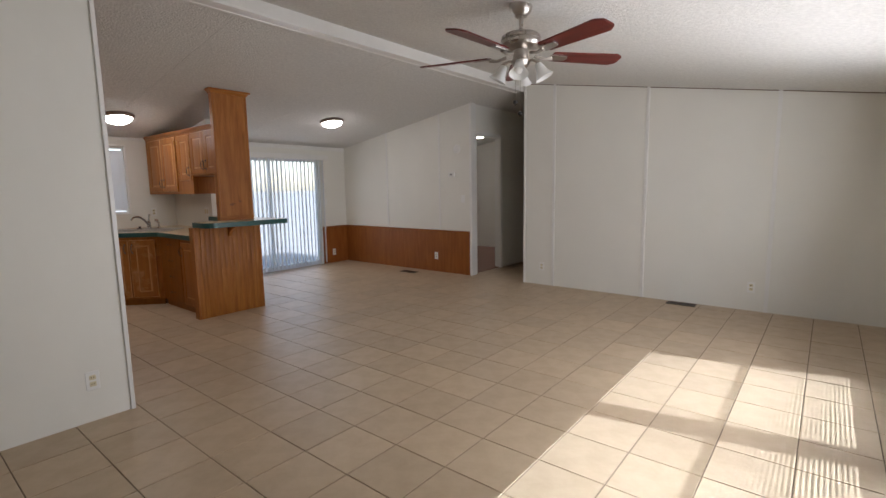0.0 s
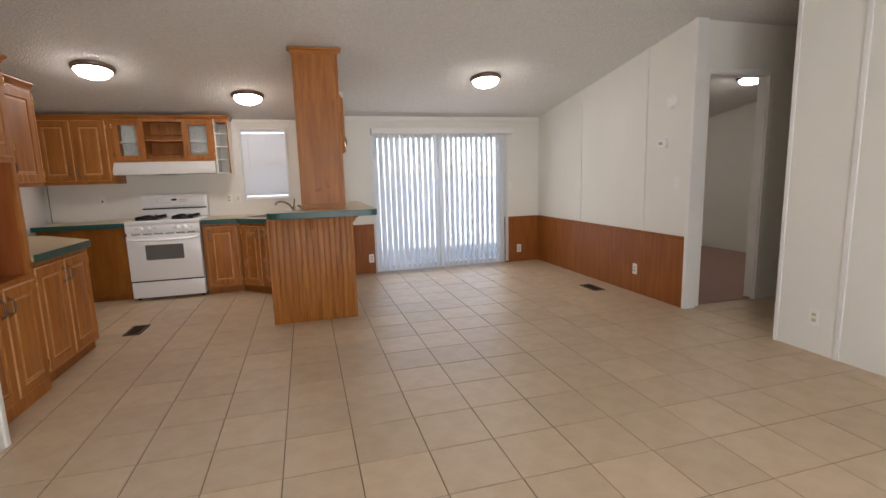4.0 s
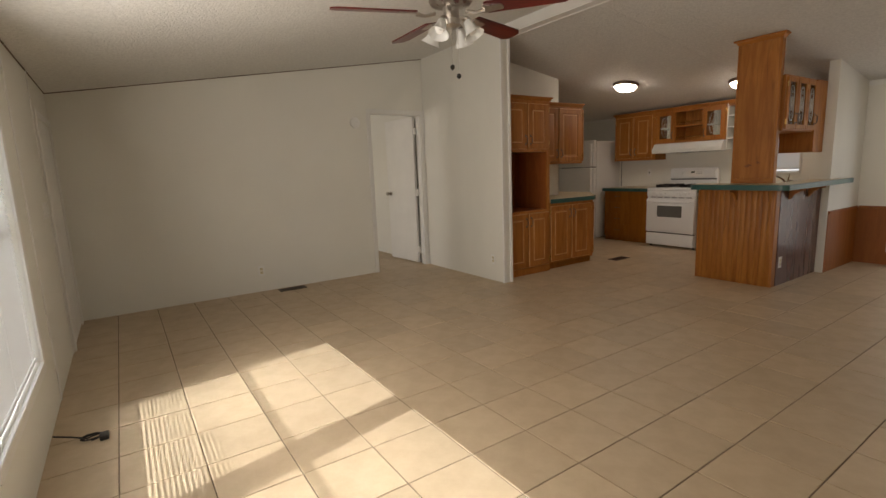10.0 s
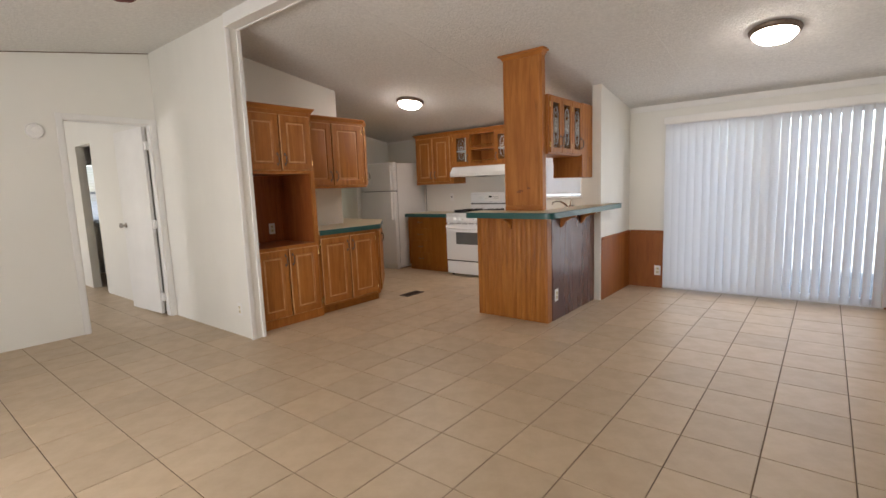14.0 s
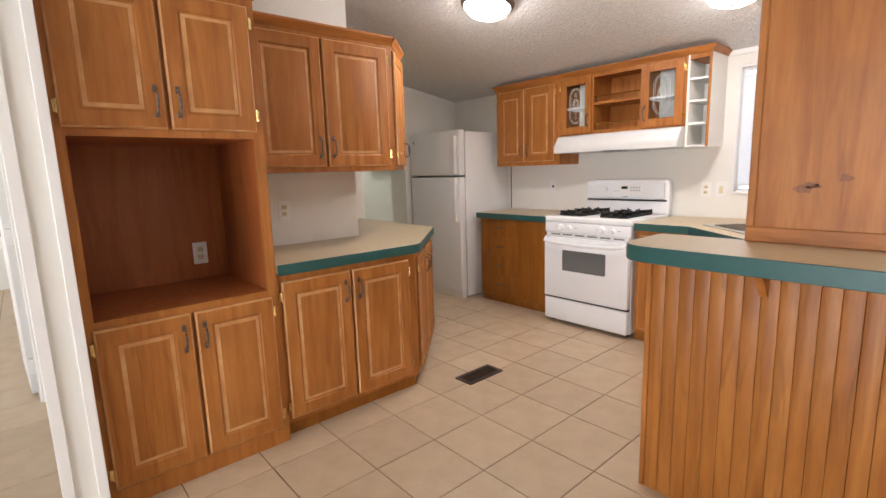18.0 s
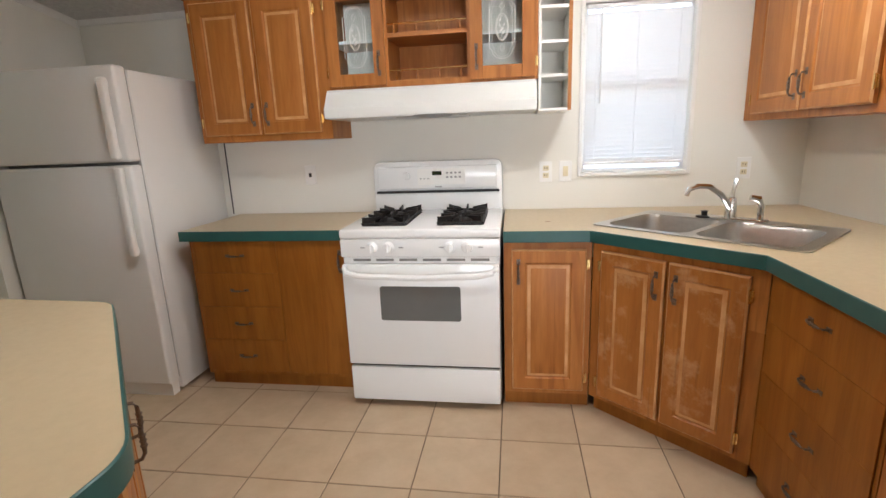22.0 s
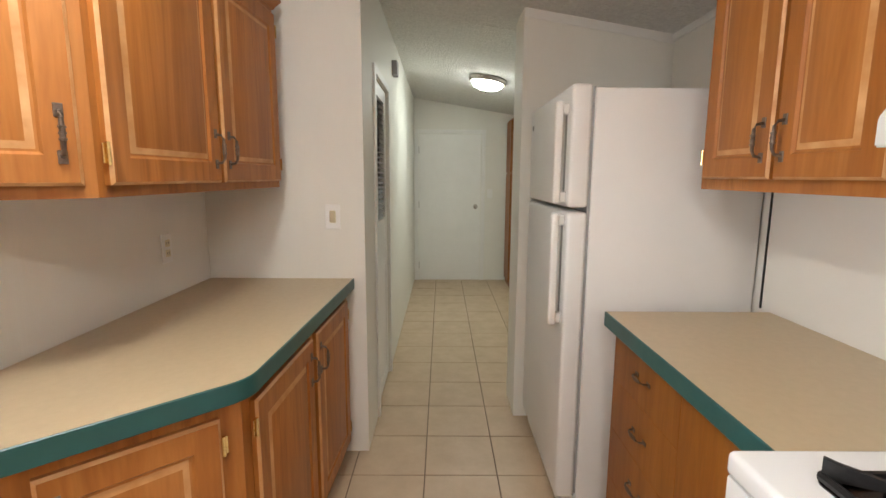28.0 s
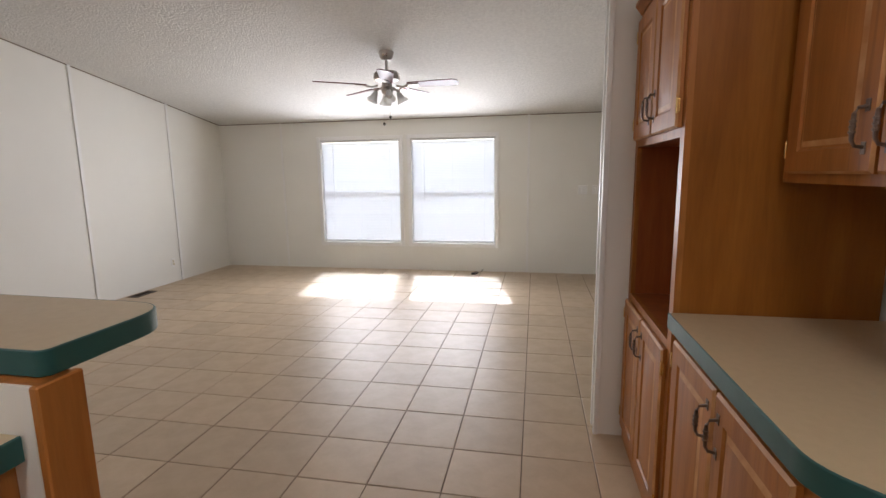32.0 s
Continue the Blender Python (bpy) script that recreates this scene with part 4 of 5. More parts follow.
counter("countertop", [(-0.118, 0.868), (-0.118, 1.72), (-0.71, 2.335), (-1.837, 2.378), (-1.837, 1.703), (-0.75, 1.703), (-0.747, 0.868)], [0, 0.13, 0.12, 0.0, 0, 0, 0], CT, "beige laminate corner countertop with a teal edge", (0, 3))

# upper corner run
U0, U1, U2, U3 = (-0.42, 0.868), (-0.40, 1.78), (-0.67, 2.05), (-1.73, 2.085)
u, m, w = corner_unit("wall_cabinet", U0, U1, [U0, U1, (-0.747, 1.695), (-0.747, 0.868)], 1.318, 2.06, "oak wall cabinet with two raised-panel doors", group="wall cabinets", toe=False)
cab_door(u, 0.05, 1.345, w / 2 - 0.065, 0.68, "r", "low")
cab_door(u, w / 2 + 0.002, 1.345, w / 2 - 0.045, 0.68, "l", "low")
crown(u, [U0, U1], 2.05, m)
u, m, w = corner_unit("wall_cabinet", U1, U2, [U1, U2, (-0.757, 1.707), (-0.745, 1.705)], 1.318, 2.06, "angled corner oak wall cabinet with one wide door", group="wall cabinets", toe=False)
cab_door(u, 0.02, 1.345, w - 0.045, 0.68, "r", "low")
crown(u, [U1, U2], 2.05, m)
u, m, w = corner_unit("wall_cabinet", U2, U3, [U2, U3, (-1.73, 1.705), (-0.76, 1.708)], 1.318, 2.06, "oak wall cabinet with three doors beside the stub wall", group="wall cabinets", toe=False)
cab_door(u, 0.02, 1.345, w / 2 - 0.035, 0.68, "r", "low")
cab_door(u, w / 2 + 0.01, 1.345, w / 2 - 0.035, 0.68, "l", "low")
crown(u, [U2, U3, (-1.73, 1.71)], 2.05, m)

# stove wall: drawer base
m = pose(-1.265, 3.425, 0)
u = thing("drawer_cabinet", m, "plain oak base cabinet with four drawers beside the refrigerator", "cabinet", group="base cabinets")
part("body", bx(0, 0.865, 0, 0.55, 0.075, 0.845), PLY, u)
part("plinth", bx(0, 0.84, 0.03, 0.05, 0, 0.08), PLY, u)
for i, z in enumerate((0.659, 0.471, 0.283, 0.095)):
    drawer(u, 0.02, z, 0.464, 0.187)
dr = part("door", bx(0.4855, 0.85, -0.006, -0.001, 0.095, 0.846, 0.0006), PLY, u)
part("handle", PULL, None, dr, "antique bronze bow handle", m=Matrix.Translation((0.825, -0.005, 0.72)))
counter("countertop", [(-1.295, 3.395), (-0.397, 3.395), (-0.397, YN - 0.002), (-1.295, YN - 0.002)], 0.0, CT, "beige laminate counter between refrigerator and stove", (0, 1))

# base right of the stove, diagonal sink base, peninsula base
m = pose(0.385, 3.345, 0)
u = thing("base_cabinet", m, "narrow oak base cabinet with one door beside the stove", "cabinet", group="base cabinets")
part("body", bx(0, 0.395, 0, 0.60, 0.075, 0.845), OAK, u)
part("plinth", bx(0, 0.40, 0.03, 0.05, 0, 0.08), PLY, u)
cab_door(u, 0.035, 0.10, 0.335, 0.70, "l", "high")
S0, S1 = (0.785, 3.345), (1.295, 2.88)
u, m, w = corner_unit("sink_cabinet", S0, S1, [S0, S1, (1.94, 2.88), (1.94, 3.97), (0.79, 3.97)], 0.075, 0.60, "angled oak sink cabinet with two worn doors")
part("face_frame", bx(0, w, 0, 0.02, 0.60, 0.845), OAK, u)
cab_door(u, 0.05, 0.10, w / 2 - 0.06, 0.70, "r", "high", worn=True)
cab_door(u, w / 2 + 0.005, 0.10, w / 2 - 0.06, 0.70, "l", "high", worn=True)
m = pose(1.295, 2.873, 0, 0, 0, -90)
u = thing("drawer_cabinet", m, "plain oak base cabinet with four drawers beside the sink", "cabinet", group="base cabinets")
part("body", bx(0, 0.56, 0, 0.60, 0.075, 0.845), PLY, u)
part("plinth", bx(0, 0.56, 0.03, 0.05, 0, 0.08), PLY, u)
for z in (0.659, 0.471, 0.283, 0.095):
    drawer(u, 0.012, z, 0.536, 0.187)
m = pose(1.295, 2.309, 0, 0, 0, -90)
u = thing("base_cabinet", m, "oak base cabinet with one door under the bar", "cabinet", group="base cabinets")
part("body", bx(0, 0.46, 0, 0.60, 0.075, 0.845), OAK, u)
part("plinth", bx(0, 0.43, 0.03, 0.05, 0, 0.08), PLY, u)
cab_door(u, 0.03, 0.10, 0.37, 0.70, "l", "high")

# sink frame on the diagonal
SM = pose(1.278, 3.36, CT, 0, 0, -43)


def rrect(cx, cy, w, h, r, n=5):
    return rounded([(cx - w / 2, cy - h / 2), (cx + w / 2, cy - h / 2), (cx + w / 2, cy + h / 2), (cx - w / 2, cy + h / 2)], r, n)


hole = [tuple((SM @ Vector((p[0], p[1], 0)))[:2]) for p in rrect(0, 0, 0.78, 0.48, 0.04)]
counter("countertop", [(0.384, 3.32), (0.765, 3.32), (1.268, 2.862), (1.268, 1.868), (1.897, 1.868), (1.897, 2.885), (1.947, 2.89), (1.947, YN - 0.002), (0.384, YN - 0.002)], 0.0, CT, "beige laminate countertop with teal edge round the sink", (0, 3), holes=[hole])
sk = thing("kitchen_sink", SM, "double bowl stainless steel drop-in sink", "sink")
b = bmesh.new()
prism(b, rrect(0, 0, 0.84, 0.535, 0.03), 0.001, 0.006, 0.0, [rrect(-0.195, -0.035, 0.36, 0.39, 0.07), rrect(0.195, -0.035, 0.36, 0.39, 0.07)])
part("rim", b, STEEL, sk)
for cx in (-0.195, 0.195):
    b = bmesh.new()
    prev = None
    for w_, z in ((0.0, 0.005), (0.006, -0.01), (0.02, -0.13), (0.05, -0.155), (0.12, -0.162)):
        ring = [b.verts.new((p[0], p[1], z)) for p in rrect(cx, -0.035, 0.362 - 2 * w_, 0.392 - 2 * w_, max(0.02, 0.072 - w_ * 0.4))]
        if prev:
            for i in range(len(ring)):
                j = (i + 1) % len(ring)
                b.faces.new((prev[i], prev[j], ring[j], ring[i]))
        prev = ring
    b.faces.new(prev)
    part("bowl", b, STEEL, sk)
    part("drain", lathe(bmesh.new(), [(0.0, -0.160), (0.04, -0.160), (0.045, -0.158), (0.045, -0.163)], 16, cx=cx, cy=-0.035), CHROME, sk)
fa = thing("faucet", SM @ pose(-0.01, 0.215, 0.007), "chrome single lever kitchen faucet with side sprayer", "faucet")
part("base_plate", prism(bmesh.new(), rrect(0.02, 0, 0.27, 0.05, 0.024), 0, 0.01, 0.003), CHROME, fa)
part("body", lathe(bmesh.new(), [(0.0, 0.0), (0.027, 0.0), (0.025, 0.03), (0.021, 0.085), (0.018, 0.10), (0.0, 0.105)], 16), CHROME, fa)
part("spout", tube(bmesh.new(), [(0, -0.01, 0.05), (-0.025, -0.05, 0.115), (-0.06, -0.10, 0.155), (-0.09, -0.145, 0.16), (-0.112, -0.178, 0.148), (-0.12, -0.19, 0.12)], [0.014, 0.0125, 0.012, 0.012, 0.0115, 0.011], 10), CHROME, fa)
part("lever", tube(bmesh.new(), [(0, 0, 0.10), (0.002, 0.004, 0.135), (0.008, 0.012, 0.185)], [0.011, 0.008, 0.009], 10), CHROME, fa)
part("sprayer", tube(bmesh.new(), [(0.12, 0, 0.0), (0.12, 0, 0.02), (0.12, 0, 0.075), (0.112, -0.01, 0.10), (0.085, -0.03, 0.108)], [0.019, 0.014, 0.013, 0.016, 0.013], 10), CHROME, fa)
solid("sink_stopper", lathe(bmesh.new(), [(0.0, 0.0), (0.036, 0.0), (0.036, 0.006), (0.014, 0.010), (0.013, 0.026), (0.018, 0.030), (0.0, 0.033)], 16), BLACK, "black rubber sink stopper lying on the sink edge", "stopper", m=SM @ pose(-0.12, 0.205, 0.007))

# wall cabinets over the stove
m = pose(-1.275, 3.69, 0)
u = thing("wall_cabinet", m, "oak wall cabinet with two raised-panel doors above the counter", "cabinet", group="wall cabinets")
part("body", bx(0, 0.757, 0, 0.298, 1.33, 2.07), OAK, u)
cab_door(u, 0.03, 1.365, 0.328, 0.675, "r", "low")
cab_door(u, 0.375, 1.365, 0.328, 0.675, "l", "low")
m = pose(-0.517, 3.69, 0)
u = thing("wall_cabinet", m, "oak hood cabinet with etched glass doors and spice shelves", "cabinet", group="wall cabinets")
b = bmesh.new()
for a in ((0, 0.03), (0.295, 0.325), (0.725, 0.755), (1.04, 1.07)):
    box(b, a[0], a[1], 0, 0.02, 1.575, 2.07)
for a in ((0.03, 0.295), (0.325, 0.725), (0.755, 1.04)):
    box(b, a[0], a[1], 0, 0.02, 1.575, 1.60)
    box(b, a[0], a[1], 0, 0.02, 2.03, 2.07)
part("face_frame", b, OAK, u)
for a in ((0, 0.015), (0.30, 0.32), (0.73, 0.75), (1.055, 1.07)):
    part("side_panel", bx(a[0], a[1], 0.02, 0.298, 1.575, 2.07), OAK, u)
for a0, a1 in ((0.015, 0.30), (0.32, 0.73), (0.75, 1.055)):
    part("bottom_panel", bx(a0, a1, 0.02, 0.298, 1.575, 1.59), OAK, u)
    part("top_panel", bx(a0, a1, 0.02, 0.298, 2.05, 2.07), OAK, u)
    part("back_panel", bx(a0, a1, 0.285, 0.298, 1.59, 2.05), OAK, u)
for x0, x1 in ((0.015, 0.30), (0.75, 1.055)):
    part("shelf", bx(x0, x1, 0.04, 0.285, 1.80, 1.815), PLASTIC, u)
    part("white_liner", bx(x0, x1, 0.278, 0.284, 1.59, 2.05), WALLO, u)
for z in (1.59, 1.81):
    part("shelf", bx(0.32, 0.73, 0.0, 0.285, z + 0.0, z + 0.02) if z > 1.6 else bx(0.325, 0.725, 0.001, 0.285, 1.592, 1.604), OAKH, u)
    part("rail", tube(bmesh.new(), [(0.322, 0.012, z + 0.065), (0.728, 0.012, z + 0.065)], 0.005, 6), BRASS, u, "thin brass gallery rail")
    for k in range(4):
        part("spindle", lathe(bmesh.new(), [(0.004, z + 0.018), (0.008, z + 0.03), (0.004, z + 0.045), (0.005, z + 0.063)], 8, cx=0.36 + k * 0.11, cy=0.012), OAK, u)
cab_door(u, 0.012, 1.585, 0.30, 0.465, "r", "low", glassed=True)
cab_door(u, 0.74, 1.585, 0.315, 0.465, "l", "low", glassed=True)
m = pose(0.555, 3.69, 0)
u = thing("end_shelf", m, "open oak end shelf unit with white shelves", "shelf", group="wall cabinets")
part("side_panel", bx(0, 0.014, 0, 0.298, 1.42, 2.07), WALLO, u, "white painted side panel")
part("side_panel", bx(0.142, 0.157, 0.008, 0.298, 1.42, 2.07), WALLO, u, "white painted side panel")
part("edge_strip", bx(0.141, 0.158, 0, 0.008, 1.42, 2.07), OAK, u)
part("back_panel", bx(0.014, 0.142, 0.28, 0.298, 1.42, 2.07), WALLO, u)
part("top_rail", bx(0.014, 0.142, 0, 0.28, 2.03, 2.07), OAK, u)
for z in (1.42, 1.58, 1.735, 1.89):
    part("shelf", bx(0.014, 0.142, 0.008, 0.28, z, z + 0.014), PLASTIC, u, "white shelf")
m = pose(-1.275, 3.69, 0)
cr = thing("cabinet_crown", m, "oak crown moulding along the wall cabinets", "moulding")
crown(cr, [(-1.275, YN - 0.01), (-1.275, 3.69), (0.713, 3.69), (0.713, YN - 0.01)], 2.062, m)

# range hood
ho = thing("range_hood", pose(-0.52, YN, 0), "white enamel under-cabinet range hood", "range hood")
b = bmesh.new()
prof = [(0.0, 1.425), (-0.40, 1.425), (-0.40, 1.478), (-0.335, 1.57), (0.0, 1.57)]
ends = [[b.verts.new((x, y, z)) for y, z in prof] for x in (0.0, 1.065)]
for i in range(5):
    b.faces.new((ends[0][i], ends[0][(i + 1) % 5], ends[1][(i + 1) % 5], ends[1][i]))
b.faces.new(ends[0])
b.faces.new(list(reversed(ends[1])))
bmesh.ops.bevel(b, geom=list(b.edges), offset=0.004, segments=2, affect="EDGES")
part("canopy", b, HOODM, ho)
part("trim_lip", bx(0.004, 1.061, -0.344, -0.33, 1.556, 1.569, 0.002), HOODM, ho)
part("filter", bx(0.36, 0.72, -0.34, -0.10, 1.418, 1.426, 0.002), STEEL, ho)
part("lamp_lens", lathe(bmesh.new(), [(0.0, 1.412), (0.09, 1.416), (0.11, 1.426)], 20, cx=0.55, cy=-0.33), GREYM, ho)

# gas range
st = thing("gas_range", pose(-0.383, 3.305, 0), "white freestanding gas range with black burner grates", "stove")
part("body", bx(0.004, 0.75, 0.03, 0.665, 0.03, 0.868, 0.004), ENAMEL, st)
for x in (0.04, 0.71):
    for y in (0.07, 0.62):
        part("foot", lathe(bmesh.new(), [(0.0, 0.0), (0.018, 0.0), (0.014, 0.035), (0.0, 0.035)], 10, cx=x, cy=y), DARKGAP, st)
part("cooktop", bx(-0.002, 0.756, -0.015, 0.60, 0.862, 0.908, 0.012, 3), ENAMEL, st)
part("control_panel", bx(0.0, 0.754, -0.012, 0.03, 0.775, 0.862, 0.006, 2), ENAMEL, st)
part("vent_strip", bx(0.012, 0.742, -0.006, 0.03, 0.745, 0.774), ENAMEL, st)
# raised grey bars draw the vent slots by colour alone
for k in range(6):
    x = 0.06 + k * 0.112
    part("vent_slot", bx(x, x + 0.085, -0.0085, -0.006, 0.755, 0.7665), LOUVER, st)
od = part("oven_door", bx(0.004, 0.75, -0.03, 0.03, 0.232, 0.742, 0.010, 2), ENAMEL, st)
b = bmesh.new()
prism(b, rounded([(0.185, 0.468), (0.57, 0.468), (0.57, 0.638), (0.185, 0.638)], 0.014), -0.003, 0.0005)
for v in b.verts:
    v.co = Vector((v.co.x, -0.0305 + v.co.z, v.co.y))
part("oven_window", b, OVENGLASS, od, "smoked glass oven window")
part("door_handle", tube(bmesh.new(), [(0.02, -0.03, 0.725), (0.035, -0.062, 0.712), (0.10, -0.074, 0.70), (0.377, -0.080, 0.692), (0.654, -0.074, 0.70), (0.72, -0.062, 0.712), (0.735, -0.03, 0.725)], [0.014] * 7, 10), ENAMEL, od)
part("storage_drawer", bx(0.006, 0.748, -0.022, 0.03, 0.035, 0.217, 0.008, 2), ENAMEL, st)
# black strip painted in for the shade between oven door and drawer
part("shadow_gap", bx(0.01, 0.744, -0.005, 0.03, 0.214, 0.235), DARKGAP, st)
for x in (0.155, 0.235, 0.525, 0.605):
    b = bmesh.new()
    lathe(b, [(0.0, 0.0), (0.028, 0.0), (0.027, 0.006), (0.022, 0.010), (0.020, 0.026), (0.0, 0.029)], 20)
    box(b, -0.005, 0.005, -0.021, 0.021, 0.020, 0.036, 0.002)
    part("knob", b, ENAMEL, st, m=pose(x, -0.013, 0.822, 90))
for x in (0.10, 0.285, 0.475, 0.655):
    part("dial_mark", bx(x, x + 0.022, -0.0128, -0.0120, 0.818, 0.824), GREYM, st)
# backguard with a rounded top
b = bmesh.new()
prism(b, rounded([(0.004, 0.90), (0.752, 0.90), (0.752, 1.185), (0.004, 1.185)], [0, 0, 0.05, 0.05]), 0.0, 0.06, 0.008)
for v in b.verts:
    v.co = Vector((v.co.x, 0.665 - v.co.z, v.co.y))
part("backguard", b, ENAMEL, st)
part("control_face", bx(0.035, 0.72, 0.585, 0.607, 1.03, 1.155, 0.006, 2), ENAMEL, st)
# black strip painted in for the shade inside the backguard vent
part("vent_gap", bx(0.02, 0.735, 0.597, 0.607, 1.004, 1.018), DARKGAP, st)
part("key_panel", bx(0.27, 0.545, 0.5835, 0.5855, 1.052, 1.142, 0.0008), PLASTIC, st, "pale oven control key panel")
part("display", bx(0.355, 0.41, 0.582, 0.586, 1.105, 1.128), DISPLAY, st)
part("timer_knob", lathe(bmesh.new(), [(0.0, 0.0), (0.022, 0.0), (0.019, 0.016), (0.0, 0.018)], 16), ENAMEL, st, m=pose(0.205, 0.586, 1.105, 90))
for i in range(4):
    for j in range(2):
        part("button", bx(0.435 + i * 0.024, 0.448 + i * 0.024, 0.582, 0.584, 1.088 + j * 0.024, 1.098 + j * 0.024), GREYM, st)
for i in range(3):
    part("button", bx(0.282 + i * 0.022, 0.293 + i * 0.022, 0.5828, 0.584, 1.084, 1.089), GREYM, st)
part("maker_badge", bx(0.37, 0.41, 0.583, 0.586, 1.036, 1.043), GREYM, st)
for gx in (0.195, 0.565):
    b = bmesh.new()
    prism(b, rounded([(gx - 0.112, 0.068), (gx + 0.112, 0.068), (gx + 0.112, 0.50), (gx - 0.112, 0.50)], 0.02), 0.9075, 0.9105)
    part("burner_pan", b, PANB, st, "glossy black burner pan")
    b = bmesh.new()
    zt, zb = 0.948, 0.913
    for cy in (0.178, 0.392):
        x0, x1, y0, y1 = gx - 0.104, gx + 0.104, cy - 0.104, cy + 0.104
        ringp = [(x0, y0), (x1, y0), (x1, y1), (x0, y1)]
        for i in range(4):
            p, q = ringp[i], ringp[(i + 1) % 4]
            tube(b, [(p[0], p[1], zb + 0.006), (q[0], q[1], zb + 0.006)], 0.0075, 6)
            for (ex, ey), k in (((p[0], p[1]), 0.34), (((p[0] + q[0]) / 2, (p[1] + q[1]) / 2), 0.36)):
                ix, iy = gx + (ex - gx) * k, cy + (ey - cy) * k
                dx, dy = ex - ix, ey - iy
                n = math.hypot(dx, dy)
                nx, ny = -dy / n * 0.0042, dx / n * 0.0042
                prof = [(ex, ey, zb), (ex, ey, zt + 0.003), (ex - dx * 0.18, ey - dy * 0.18, zt), (ix, iy, zt - 0.004), (ix, iy, zt - 0.014), (ex - dx * 0.3, ey - dy * 0.3, zb + 0.008)]
                f0 = [b.verts.new((x + nx, y + ny, z)) for x, y, z in prof]
                f1 = [b.verts.new((x - nx, y - ny, z)) for x, y, z in prof]
                b.faces.new(f0)
                b.faces.new(list(reversed(f1)))
                for k2 in range(6):
                    b.faces.new((f0[k2], f1[k2], f1[(k2 + 1) % 6], f0[(k2 + 1) % 6]))
    part("burner_grate", b, BLACK, st, "black cast iron burner grate")
    for cy in (0.178, 0.392):
        part("burner_cap", lathe(bmesh.new(), [(0.05, 0.9105), (0.047, 0.919), (0.036, 0.926), (0.0, 0.928)], 18, cx=gx, cy=cy), BLACK, st)

# refrigerator
fr = thing("refrigerator", pose(-2.168, 3.262, 0), "white top-freezer refrigerator with textured doors", "refrigerator")
part("body", bx(0.0, 0.785, 0.085, 0.72, 0.02, 1.685, 0.006, 2), FRIDGEM, fr)
part("plinth_grille", bx(0.02, 0.765, 0.03, 0.08, 0.0, 0.075), PLASTIC, fr)
fz = part("freezer_door", bx(0.0, 0.785, 0.0, 0.075, 1.256, 1.70, 0.014, 3), FRIDGEM, fr)
fd = part("fridge_door", bx(0.0, 0.785, 0.0, 0.075, 0.08, 1.240, 0.014, 3), FRIDGEM, fr)
part("door_gasket", bx(0.012, 0.773, 0.075, 0.086, 0.09, 1.69), GREYM, fr)
for d, z0, z1 in ((fz, 1.27, 1.64), (fd, 0.80, 1.232)):
    hb = bmesh.new()
    box(hb, 0.728, 0.768, -0.052, -0.022, z0, z1, 0.010, 3)
    box(hb, 0.724, 0.75, -0.034, 0.002, z0 + 0.004, z0 + 0.045, 0.005)
    box(hb, 0.724, 0.75, -0.034, 0.002, z1 - 0.045, z1 - 0.004, 0.005)
    part("handle", hb, PLASTIC, d)
    # slightly raised grey strip draws the grip recess by colour alone
    part("grip_recess", bx(0.704, 0.726, -0.0015, 0.001, z0 + 0.03, z1 - 0.03, 0.0005), GREYM, d)
part("hinge_cover", bx(0.02, 0.085, 0.02, 0.11, 1.70, 1.715, 0.004), PLASTIC, fr)
part("round_badge", lathe(bmesh.new(), [(0.0, 0.0), (0.014, 0.0), (0.012, 0.003), (0.0, 0.004)], 16), GREYM, fr, m=pose(0.07, -0.001, 1.61, 90))

# thin dark strip on the wall paints in the shade of the gap
strip(-1.347, -1.342, YN - 0.006, YN, 0.889, 1.33, "trim_gap", "dark vertical strip drawn as the shaded gap beside the refrigerator", DARKGAP, 0.0)

# scorch mark in the laminate beside the stove
bs = thing("burn_mark", pose(0.60, 3.56, CT), "small dark scorch mark on the beige countertop", "stain")
part("mark", prism(bmesh.new(), [(0.012 * math.cos(q) * (1 + 0.25 * math.sin(3 * q)), 0.008 * math.sin(q)) for q in [2 * math.pi * i / 14 for i in range(14)]], 0.0, 0.0006), BROWND, bs)

# laundry alcove off the utility hall
tc_ = thing("tall_cabinet", pose(-5.84, 3.64, 0), "tall brown wooden closet panel at the end of the laundry alcove", "cabinet")
part("body", bx(0.0, 0.42, 0.0, 0.38, 0.0, 2.06, 0.003), PLY, tc_)
part("door", bx(0.02, 0.40, -0.016, -0.001, 0.06, 1.40, 0.003), PLY, tc_)
part("door", bx(0.02, 0.40, -0.016, -0.001, 1.42, 2.04, 0.003), PLY, tc_)
ws = thing("wall_shelf", pose(-2.485, YN, 0), "white painted shelf board on the laundry wall", "shelf")
part("board", bx(-1.60, -0.001, -0.31, -0.001, 1.60, 1.625, 0.003), TRIM, ws)
for x in (-1.45, -0.8, -0.15):
    part("bracket", bx(x - 0.01, x + 0.01, -0.25, -0.001, 1.42, 1.60, 0.003), TRIM, ws)

# ---- peninsula ----
m = pose(1.22, 1.778, 0)
pn = thing("beadboard_partition", m, "oak beadboard panel at the end of the peninsula", "panel")
part("panel_core", bx(0.0, 0.737, 0.012, 0.080, 0.0, 0.985, 0.002), OAK, pn)
part("white_backing", bx(0.012, 0.682, 0.080, 0.086, 0.0, 0.984), WALLO, pn, "white painted back of the panel")
bead = bx(0.0, 0.0512, 0.0, 0.012, 0.0, 0.983, 0.0035, 2)
bead_me = to_mesh("bead", bead, OAKB)
